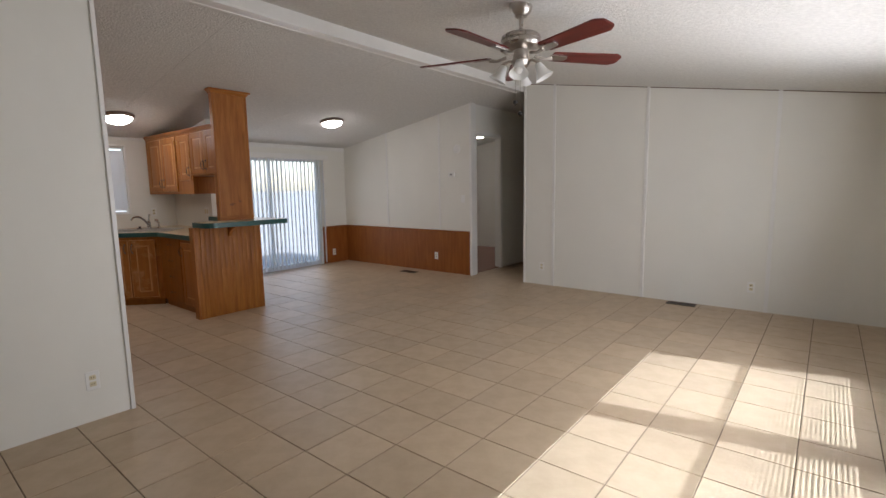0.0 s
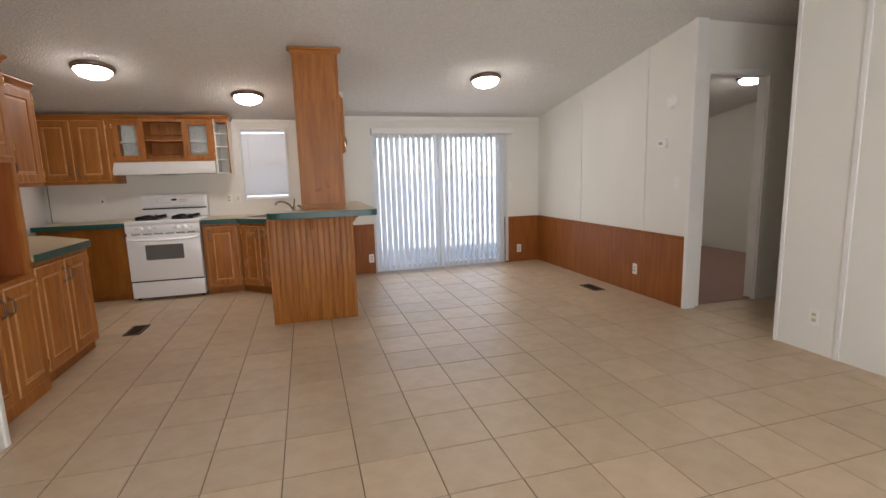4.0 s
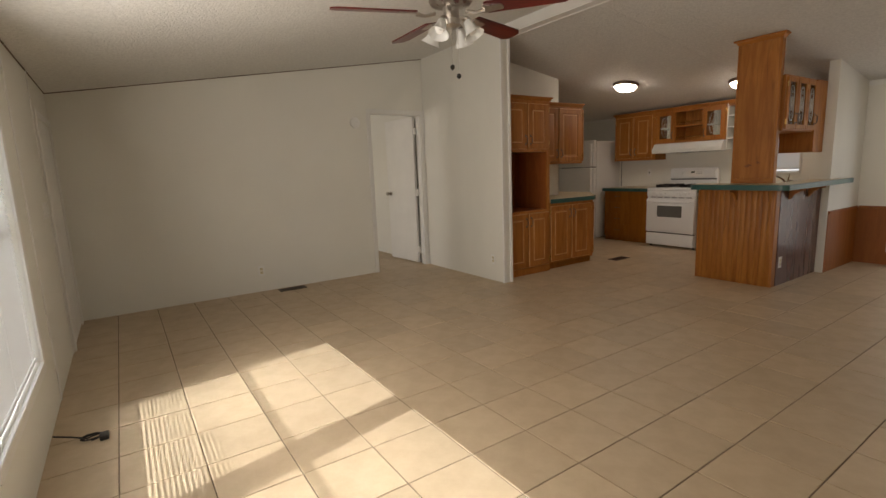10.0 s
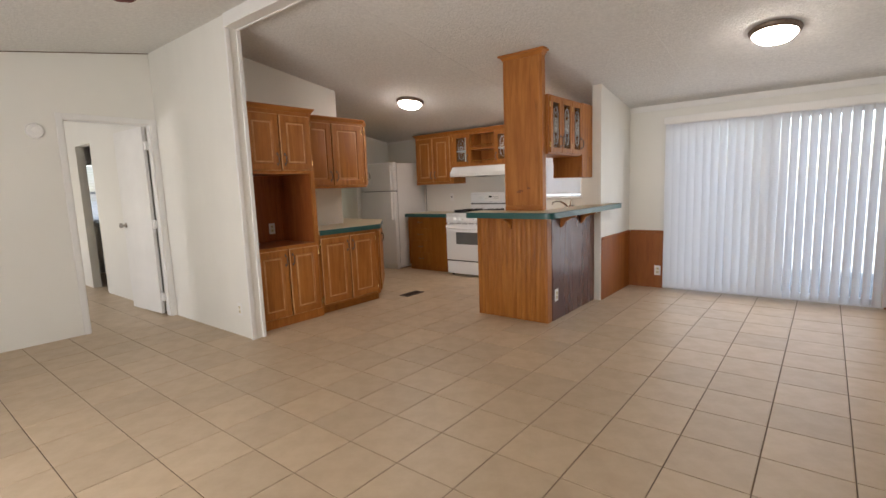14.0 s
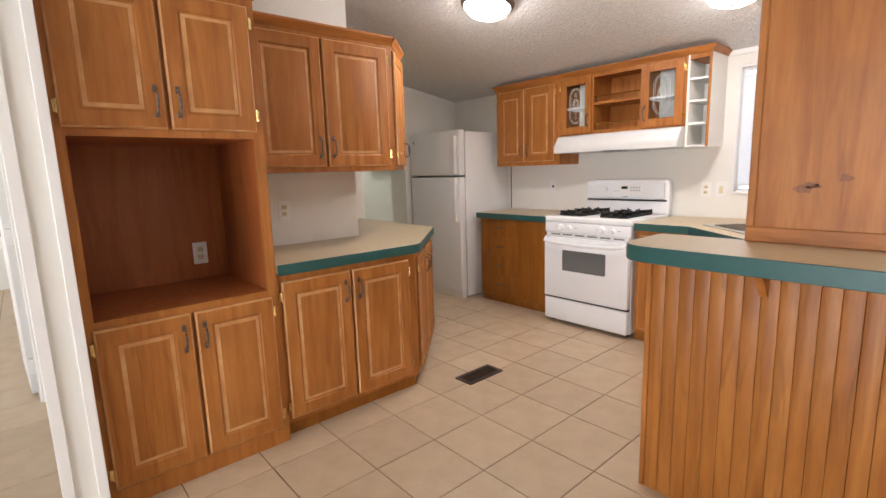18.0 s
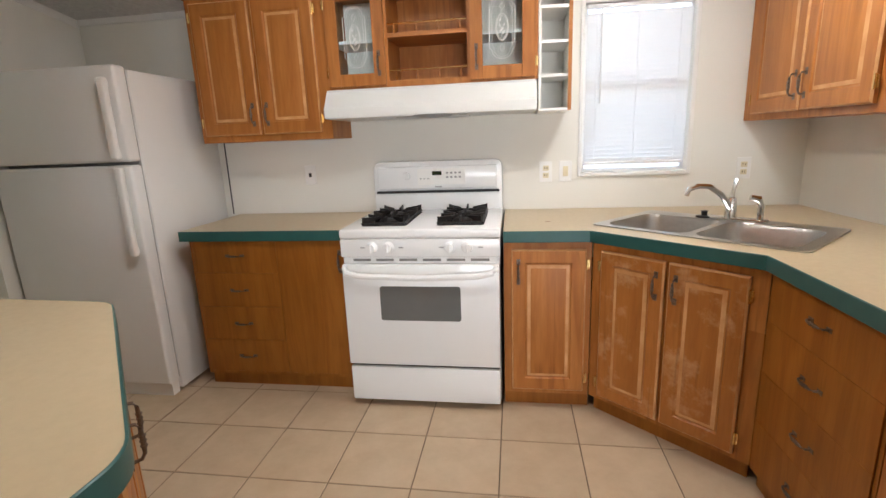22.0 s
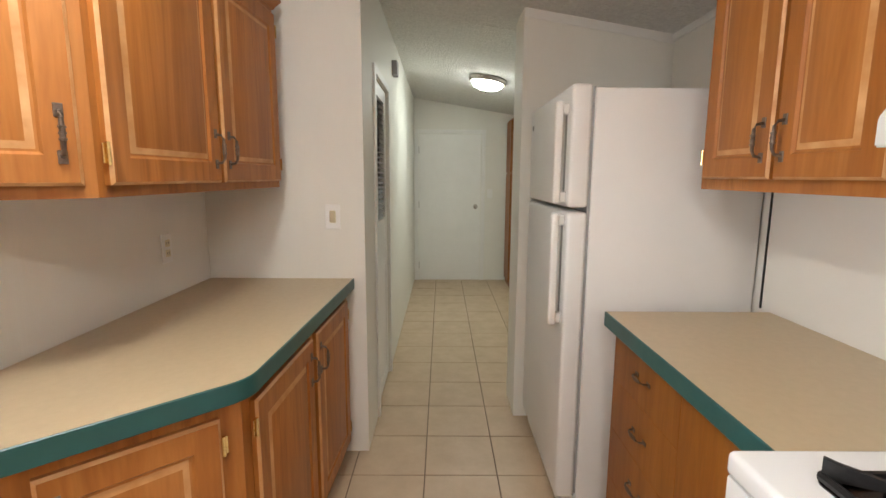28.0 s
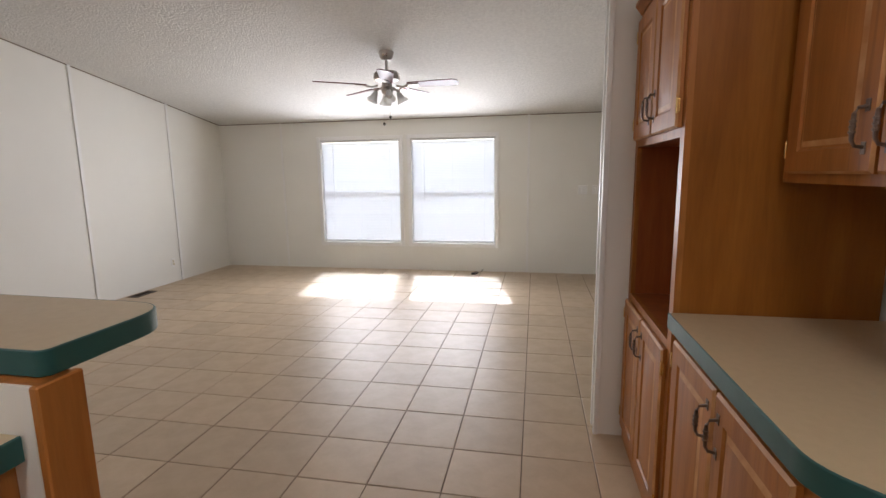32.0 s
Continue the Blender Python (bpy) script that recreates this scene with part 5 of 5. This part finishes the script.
for i in range(14):
    part("bead", bead_me, None, pn, m=Matrix.Translation((0.013 + i * 0.0514, 0, 0)))
part("corner_post", bx(0.732, 0.752, -0.004, 0.085, 0.0, 0.985, 0.003), OAK, pn)
part("corner_post", bx(-0.008, 0.012, -0.004, 0.09, 0.0, 0.985, 0.003), OAK, pn)
counter("bar_countertop", [(1.897, 2.877), (1.897, 1.83), (1.235, 1.83), (1.235, 1.50), (2.165, 1.475), (2.165, 3.16), (2.05, 3.16), (2.05, 2.875)], [0, 0, 0.02, 0.12, 0.07, 0.0, 0, 0], 1.04, "raised beige laminate bar top with a teal edge", (0, 6))


def corbel(m):
    c = thing("corbel", m, "small oak bracket under the bar top", "bracket", group="bar brackets")
    b = bmesh.new()
    prism(b, [(0, 0), (-0.15, 0), (-0.15, -0.02), (-0.10, -0.03), (-0.05, -0.06), (-0.025, -0.10), (0, -0.12)], -0.012, 0.012)
    for v in b.verts:
        v.co = Vector((v.co.z, v.co.x, v.co.y))
    part("bracket", b, OAK, c)


corbel(pose(1.60, 1.776, 0.985))
for y in (2.05, 2.52):
    corbel(pose(1.976, y, 0.985, 0, 0, 90))

# column and the cabinets over the bar
m = pose(1.532, 1.81, 1.04)
co = thing("column", m, "tall oak column standing on the bar top", "column")
ch = cz(1.83) - 1.04
part("shaft", bx(0.0, 0.38, 0.0, 0.07, 0.0, ch), OAK, co)
scar = bmesh.new()
for cx, cy, r in ((0.14, 0.172, 0.022), (0.158, 0.184, 0.016), (0.175, 0.181, 0.010), (0.24, 0.205, 0.018)):
    prism(scar, [(cx + r * math.cos(q) * (1 + 0.3 * math.sin(2.7 * q + cx * 90)), cy + 0.6 * r * math.sin(q) * (1 + 0.25 * math.cos(3.3 * q))) for q in [2 * math.pi * i / 18 for i in range(18)]], 0.0, 0.0005)
for v in scar.verts:
    v.co = Vector((v.co.x, -0.0001 - v.co.z, v.co.y))
part("finish_scar", scar, BROWND, co, "worn dark scars in the varnish")
part("base_strip", bx(-0.006, 0.386, -0.008, 0.0, 0.0, 0.05, 0.003), OAKH, co)
for x in (-0.006, 0.362):
    part("corner_strip", bx(x, x + 0.024, -0.008, 0.0, 0.05, ch - 0.05, 0.003), OAK, co)
crown(co, [(1.532, 1.88), (1.532, 1.81), (1.912, 1.81), (1.912, 1.88)], ch - 0.05, m, h=0.05, out=0.04)
m = pose(1.63, 2.617, 0, 0, 0, -90)
u = thing("wall_cabinet", m, "oak two-sided cabinet over the bar with glass doors", "cabinet", group="wall cabinets")
for a in ((0, 0.018), (0.715, 0.733)):
    part("side_panel", bx(a[0], a[1], 0.02, 0.285, 1.545, 2.07), OAK, u)
part("bottom_panel", bx(0.018, 0.715, 0.02, 0.285, 1.545, 1.56), OAK, u)
part("top_panel", bx(0.018, 0.715, 0.02, 0.285, 2.055, 2.07), OAK, u)
part("face_frame", frame_box(0, 0.733, 1.545, 2.07, 0.03, 0, 0.02), OAK, u)
part("face_frame", frame_box(0, 0.733, 1.545, 2.07, 0.03, 0.285, 0.305), OAK, u)
part("shelf", bx(0.018, 0.715, 0.04, 0.265, 1.79, 1.805), OAKH, u)
for i in range(2):
    cab_door(u, 0.015 + i * 0.355, 1.56, 0.348, 0.49, "r" if i == 0 else "l", "low")
back = Matrix.Translation((0.733, 0.305, 0)) @ pose(0, 0, 0, 0, 0, 180)
for i in range(3):
    d = cab_door(u, 0, 0, 0.228, 0.49, "r" if i != 1 else "l", "low", glassed=True)
    d.matrix_basis = back @ Matrix.Translation((0.015 + i * 0.236, -0.001, 1.56))
crown(u, [(1.63, 2.617), (1.63, 1.885)], 2.062, m)
m = pose(1.63, 2.97, 0, 0, 0, -90)
u = thing("wall_cabinet", m, "oak wall cabinet beside the pass-through opening", "cabinet", group="wall cabinets")
part("body", bx(0, 0.351, 0, 0.318, 1.335, 1.54), OAK, u)
part("body", bx(0, 0.351, 0, 0.318, 1.54, 2.07), OAK, u)
cab_door(u, 0.02, 1.50, 0.31, 0.54, "r", "low")
m = pose(1.63, 3.985, 0, 0, 0, -90)
u = thing("wall_cabinet", m, "oak wall cabinet with two doors beside the sink window", "cabinet", group="wall cabinets")
part("body", bx(0.0, 1.012, 0, 0.318, 1.335, 2.07), OAK, u)
cab_door(u, 0.10, 1.365, 0.42, 0.675, "r", "low")
cab_door(u, 0.53, 1.365, 0.42, 0.675, "l", "low")
crown(u, [(1.63, 3.985), (1.63, 2.62)], 2.062, m)


# ---- lights, fan, small fixtures ----
def flush_light(x, y, label, lit=True):
    z = cz(y)
    lt = thing("ceiling_light", pose(x, y, z, math.degrees(math.atan(-SLOPE if y > 0 else SLOPE))), label, "ceiling light", group="flush ceiling lights")
    part("pan", lathe(bmesh.new(), [(0.0, 0.0), (0.165, 0.0), (0.172, -0.01), (0.165, -0.03), (0.15, -0.042), (0.14, -0.03), (0.0, -0.03)], 32), BRONZE if x > -3 else NICKEL, lt, "dark bronze rim")
    part("glass_bowl", lathe(bmesh.new(), [(0.142, -0.032), (0.138, -0.05), (0.115, -0.075), (0.07, -0.094), (0.03, -0.10), (0.0, -0.101)], 32), LAMP_ON if x > -3 else LAMP_DIM, lt, "lit white glass bowl")
    part("finial", lathe(bmesh.new(), [(0.0, -0.10), (0.012, -0.102), (0.008, -0.112), (0.0, -0.122)], 12), BRONZE, lt)
    return lt


flush_light(-0.17, 2.39, "lit flush ceiling light with bronze rim")
flush_light(1.034, 3.05, "lit flush ceiling light with bronze rim")
flush_light(3.544, 2.366, "lit flush ceiling light with bronze rim")
flush_light(-4.0, 3.2, "lit flush ceiling light in the utility hall")
flush_light(6.9, 2.05, "lit flush ceiling light in the bedroom")

FX, FY = 1.68, -1.84
FZ = cz(FY)
fan = thing("ceiling_fan", pose(FX, FY, FZ), "five-blade ceiling fan with brushed nickel motor and cherry blades", "ceiling fan")
part("canopy", lathe(bmesh.new(), [(0.0, 0.02), (0.07, 0.02), (0.07, -0.01), (0.06, -0.045), (0.035, -0.07), (0.0, -0.07)], 24), NICKEL, fan)
part("downrod", lathe(bmesh.new(), [(0.013, -0.065), (0.013, -0.15), (0.022, -0.152), (0.022, -0.17), (0.0, -0.17)], 16), NICKEL, fan)
part("motor_housing", lathe(bmesh.new(), [(0.0, -0.155), (0.05, -0.158), (0.10, -0.17), (0.118, -0.185), (0.122, -0.20), (0.116, -0.205), (0.122, -0.21), (0.122, -0.228), (0.112, -0.245), (0.07, -0.258), (0.045, -0.262), (0.045, -0.285), (0.0, -0.285)], 32), NICKEL, fan)
part("light_hub", lathe(bmesh.new(), [(0.0, -0.28), (0.045, -0.282), (0.048, -0.31), (0.058, -0.325), (0.05, -0.355), (0.03, -0.372), (0.0, -0.377)], 24), NICKEL, fan)
pb = rounded([(0.20, -0.052), (0.62, -0.068), (0.665, -0.04), (0.665, 0.04), (0.62, 0.068), (0.20, 0.052)], [0.012, 0.02, 0.02, 0.02, 0.02, 0.012])
blade = to_mesh("blade", prism(bmesh.new(), pb, -0.004, 0.004), BLADE)
b = bmesh.new()
tube(b, [(0.09, 0, -0.005), (0.15, 0, -0.02), (0.20, 0, -0.012)], [0.010, 0.009, 0.012], 8)
prism(b, rounded([(0.185, -0.036), (0.30, -0.022), (0.30, 0.022), (0.185, 0.036)], 0.012), -0.011, -0.005)
iron = to_mesh("blade_iron", b, NICKEL)
for i in range(5):
    bm_ = pose(0, 0, -0.29, 0, 0, FAN_TURN + i * 72) @ pose(0, 0, 0, -12)
    bl = part("blade", blade, None, fan, "cherry red wooden blade", m=bm_)
    part("blade_iron", iron, None, bl)
b = bmesh.new()
lathe(b, [(0.016, 0.0), (0.022, -0.005), (0.028, -0.03), (0.036, -0.06), (0.05, -0.085), (0.058, -0.095), (0.056, -0.095), (0.048, -0.084), (0.034, -0.06), (0.026, -0.03), (0.018, -0.006)], 20)
shade = to_mesh("shade", b, FROST)
bulb = to_mesh("bulb", lathe(bmesh.new(), [(0.0, -0.02), (0.012, -0.025), (0.024, -0.05), (0.026, -0.062), (0.018, -0.08), (0.0, -0.086)], 14), PLASTIC)
arm = to_mesh("arm", tube(bmesh.new(), [(0.03, 0, 0.005), (0.07, 0, 0.012), (0.10, 0, 0.0), (0.105, 0, -0.015)], [0.008, 0.008, 0.012, 0.02], 8), NICKEL)
for i in range(4):
    hm = pose(0, 0, -0.335, 0, 0, 25 + i * 90)
    part("arm", arm, None, fan, m=hm)
    sm = hm @ pose(0.10, 0, -0.012, 0, -28, 0)
    sh = part("shade", shade, None, fan, "frosted glass bell shade", m=sm)
    part("bulb", bulb, None, sh)
for dx, ln in ((0.03, 0.26), (-0.03, 0.20)):
    part("pull_chain", tube(bmesh.new(), [(dx, 0.02, -0.36), (dx, 0.02, -0.36 - ln)], 0.0013, 4), NICKEL, fan)
    part("chain_fob", lathe(bmesh.new(), [(0.0, -0.355 - ln), (0.012, -0.362 - ln), (0.014, -0.375 - ln), (0.0, -0.39 - ln)], 10, cx=dx, cy=0.02), BLACK, fan)


def plate(x, y, z, rz, kind, label, material=PLASTIC, double=False):
    """A wall plate facing local -y."""
    w = 0.115 if double else 0.07
    ob = thing({"outlet": "wall_outlet", "switch": "light_switch", "coax": "cable_jack"}[kind], pose(x, y, z, 0, 0, rz), label, kind, group=kind + " plates")
    part("plate", bx(-w / 2, w / 2, -0.005, 0, -0.0575, 0.0575, 0.002), PLASTIC, ob)
    for cx in ((-0.028, 0.028) if double else (0.0,)):
        if kind == "outlet":
            for dz in (-0.02, 0.02):
                s = part("socket", bx(cx - 0.016, cx + 0.016, -0.008, -0.006, dz - 0.014, dz + 0.014, 0.0015), IVORY, ob)
                for dx in (-0.006, 0.006):
                    part("slot", bx(cx + dx - 0.0015, cx + dx + 0.0015, -0.0085, -0.008, dz - 0.004, dz + 0.006), DARKGAP, s)
        elif kind == "switch":
            part("toggle", bx(cx - 0.014, cx + 0.014, -0.010, -0.005, -0.028, 0.028, 0.002), IVORY if material is not PLASTIC else material, ob)
        else:
            part("jack", bx(-0.008, 0.008, -0.010, -0.006, -0.012, 0.012), DARKGAP, ob)
    return ob


plate(-0.195, 0.0, 0.25, 0, "outlet", "white outlet low on the dividing wall")
plate(XE, -2.78, 0.255, -90, "outlet", "white outlet low on the panelled wall")
plate(XE, -0.32, 0.255, -90, "outlet", "white outlet low beside the hall corner")
plate(XE - 0.008, 1.575, 0.26, -90, "outlet", "white outlet in the brown wainscot")
plate(4.61, YD - 0.008, 0.20, 0, "outlet", "white outlet in the brown wainscot")
plate(2.385, YD - 0.008, 0.21, 0, "outlet", "white outlet in the wainscot beside the blind")
plate(1.976, 1.945, 0.24, 90, "outlet", "white outlet in the dark bar panel")
plate(XW, -2.27, 0.24, 90, "outlet", "small white outlet low on the wall")
plate(XE, 1.03, 1.185, -90, "switch", "white switch beside the hall opening")
plate(4.47, YD, 1.14, 0, "switch", "white switch beside the patio door")
plate(-0.28, YS, 1.12, 180, "switch", "white double switch beside the front door", double=True)
plate(-0.43, YS, 1.12, 180, "switch", "white switch beside the front door")
plate(0.613, YN, 1.10, 0, "outlet", "ivory outlet above the counter beside the stove")
plate(0.722, YN, 1.10, 0, "switch", "ivory switch above the counter", IVORY)
plate(1.655, YN, 1.09, 0, "outlet", "ivory outlet behind the faucet", IVORY)
plate(1.95, 3.03, 1.10, -90, "switch", "ivory double switch beside the pass-through", IVORY, double=True)
plate(-0.80, YN, 1.12, 0, "coax", "white plate with a small dark jack")
plate(-0.75, 1.19, 1.095, 90, "outlet", "ivory outlet on the wall over the counter", IVORY)
plate(-1.50, 1.70, 1.08, 180, "outlet", "ivory outlet on the recessed wall")
plate(-1.84, 2.29, 1.18, 90, "switch", "ivory switch on the stub wall", IVORY)
plate(-0.70, 0.69, 0.91, 90, "outlet", "ivory outlet inside the hutch niche", IVORY)
plate(-5.85, 3.42, 1.15, 90, "switch", "white switch beside the back door")


def floor_vent(x, y, rz, label):
    v = thing("floor_vent", pose(x, y, 0.001, 0, 0, rz), label, "floor vent", group="floor registers")
    part("vent_frame", vframe(), VENT, v)
    # black plate stands in for the dark duct below the fins
    part("dark_well", bx(-0.125, 0.125, -0.045, 0.045, 0.0, 0.001), DARKGAP, v)
    for i in range(16):
        part("fin", FIN, None, v, m=pose(-0.117 + i * 0.0156, 0, 0.0035, 0, 30, 0))


def vframe():
    b = bmesh.new()
    prism(b, rounded([(-0.15, -0.07), (0.15, -0.07), (0.15, 0.07), (-0.15, 0.07)], 0.006), 0.0, 0.006, 0.0, [[(-0.125, -0.045), (0.125, -0.045), (0.125, 0.045), (-0.125, 0.045)]])
    return b


FIN = to_mesh("fin", bx(-0.001, 0.001, -0.045, 0.045, -0.003, 0.003), VENT)
floor_vent(0.006, 2.075, 90, "brown metal floor register in the kitchen tiles")
floor_vent(4.64, 1.93, 90, "brown metal floor register beside the wainscot")
floor_vent(4.83, -2.13, 90, "brown metal floor register beside the panelled wall")
floor_vent(-1.47, -1.97, 90, "brown metal floor register beside the west wall")


def disc(x, y, z, rz, name, label, cat, r=0.065, d=0.035):
    o = thing(name, pose(x, y, z, 90, 0, rz), label, cat)
    part("housing", lathe(bmesh.new(), [(0.0, 0.0), (r, 0.0), (r, d * 0.5), (r * 0.9, d * 0.85), (r * 0.6, d), (0.0, d)], 24), PLASTIC, o)
    part("vent_ring", lathe(bmesh.new(), [(r * 0.55, d), (r * 0.5, d + 0.003), (r * 0.35, d + 0.003), (r * 0.3, d)], 20), PLASTIC, o)
    return o


disc(XW, -1.0, 1.91, 90, "smoke_detector", "round white smoke detector on the wall", "smoke detector")
disc(XE, 1.13, 1.945, -90, "smoke_detector", "round white smoke detector on the wall", "smoke detector")
th = thing("thermostat", pose(XE, 1.235, 1.56, 0, 0, -90), "white wall thermostat with a small display", "thermostat")
part("case", bx(-0.06, 0.06, -0.028, 0, -0.04, 0.04, 0.005, 2), PLASTIC, th)
part("screen", bx(-0.025, 0.02, -0.0295, -0.028, -0.012, 0.015), GREYM, th)
bxd = thing("door_chime", pose(-3.2, 2.437, 2.13, 0, 0, 180), "small dark box high on the hall wall", "chime box")
part("case", bx(-0.05, 0.05, -0.04, 0, -0.05, 0.05, 0.004), GREYM, bxd)
cd = thing("power_cord", pose(1.04, -3.915, 0.005), "short black cord with a plug lying on the floor", "cord")
part("cable", tube(bmesh.new(), [(-0.02, -0.02, 0.03), (0.0, 0.06, 0.008), (0.05, 0.12, 0.004), (0.03, 0.17, 0.004), (0.08, 0.20, 0.006)], 0.004, 6), CORD, cd)
part("plug", bx(0.055, 0.115, 0.175, 0.215, -0.004, 0.022, 0.005, 2), CORD, cd)
part("coil", tube(bmesh.new(), [(0.06 + 0.03 * math.cos(q * 0.7), 0.14 + 0.045 * math.sin(q * 0.7), 0.005 + q * 0.0006) for q in range(18)], 0.004, 6), CORD, cd)


# ---- floor: tiles on a grout bed ----
floor = solid("floor", bx(-6.1, 8.1, -4.02, 4.1, -0.2, -0.0035), GROUT, "beige ceramic tile floor with brown grout lines", "floor", kind="structure")
s = TP - 0.0055
b = bmesh.new()
lo = [b.verts.new((x * s / 2, y * s / 2, -0.006)) for x, y in ((-1, -1), (1, -1), (1, 1), (-1, 1))]
mi_ = [b.verts.new((x * s / 2, y * s / 2, -0.0012)) for x, y in ((-1, -1), (1, -1), (1, 1), (-1, 1))]
hi = [b.verts.new((x * (s / 2 - 0.0016), y * (s / 2 - 0.0016), 0.0)) for x, y in ((-1, -1), (1, -1), (1, 1), (-1, 1))]
for p, q in ((lo, mi_), (mi_, hi)):
    for i in range(4):
        b.faces.new((p[i], p[(i + 1) % 4], q[(i + 1) % 4], q[i]))
b.faces.new(hi)
tile_me = to_mesh("tile", b, TILE)
rest = bmesh.new()
rt = random.Random(9)
spots = []
for i in range(-20, 26):
    for j in range(-23, 6):
        x, y = TX + (i + 0.5) * TP, TY + (j + 0.5) * TP
        if -6.0 < x < 8.0 and -4.05 < y < 4.1:
            spots.append((x, y))
near = [p for p in spots if -1.7 < p[0] < 4.4 and -3.4 < p[1] < 3.3]
near = sorted(near, key=lambda p: abs(p[0] - 1.7) + 0.8 * abs(p[1] + 0.2))[:300]
chosen = set(near)
for x, y in spots:
    mt = pose(x, y, rt.uniform(-0.0006, 0.0004), rt.uniform(-0.09, 0.09), rt.uniform(-0.09, 0.09), 0)
    if (x, y) in chosen:
        part("tile", tile_me, None, floor, m=mt @ pose(0, 0, 0, 0, 0, rt.choice((0, 90, 180, 270))))
    else:
        n0 = len(rest.verts)
        rest.from_mesh(tile_me)
        rest.verts.ensure_lookup_table()
        for v in rest.verts[n0:]:
            v.co = mt @ v.co
tl = part("tiles_far", rest, TILE, floor)
tl["kind"] = "stuff"
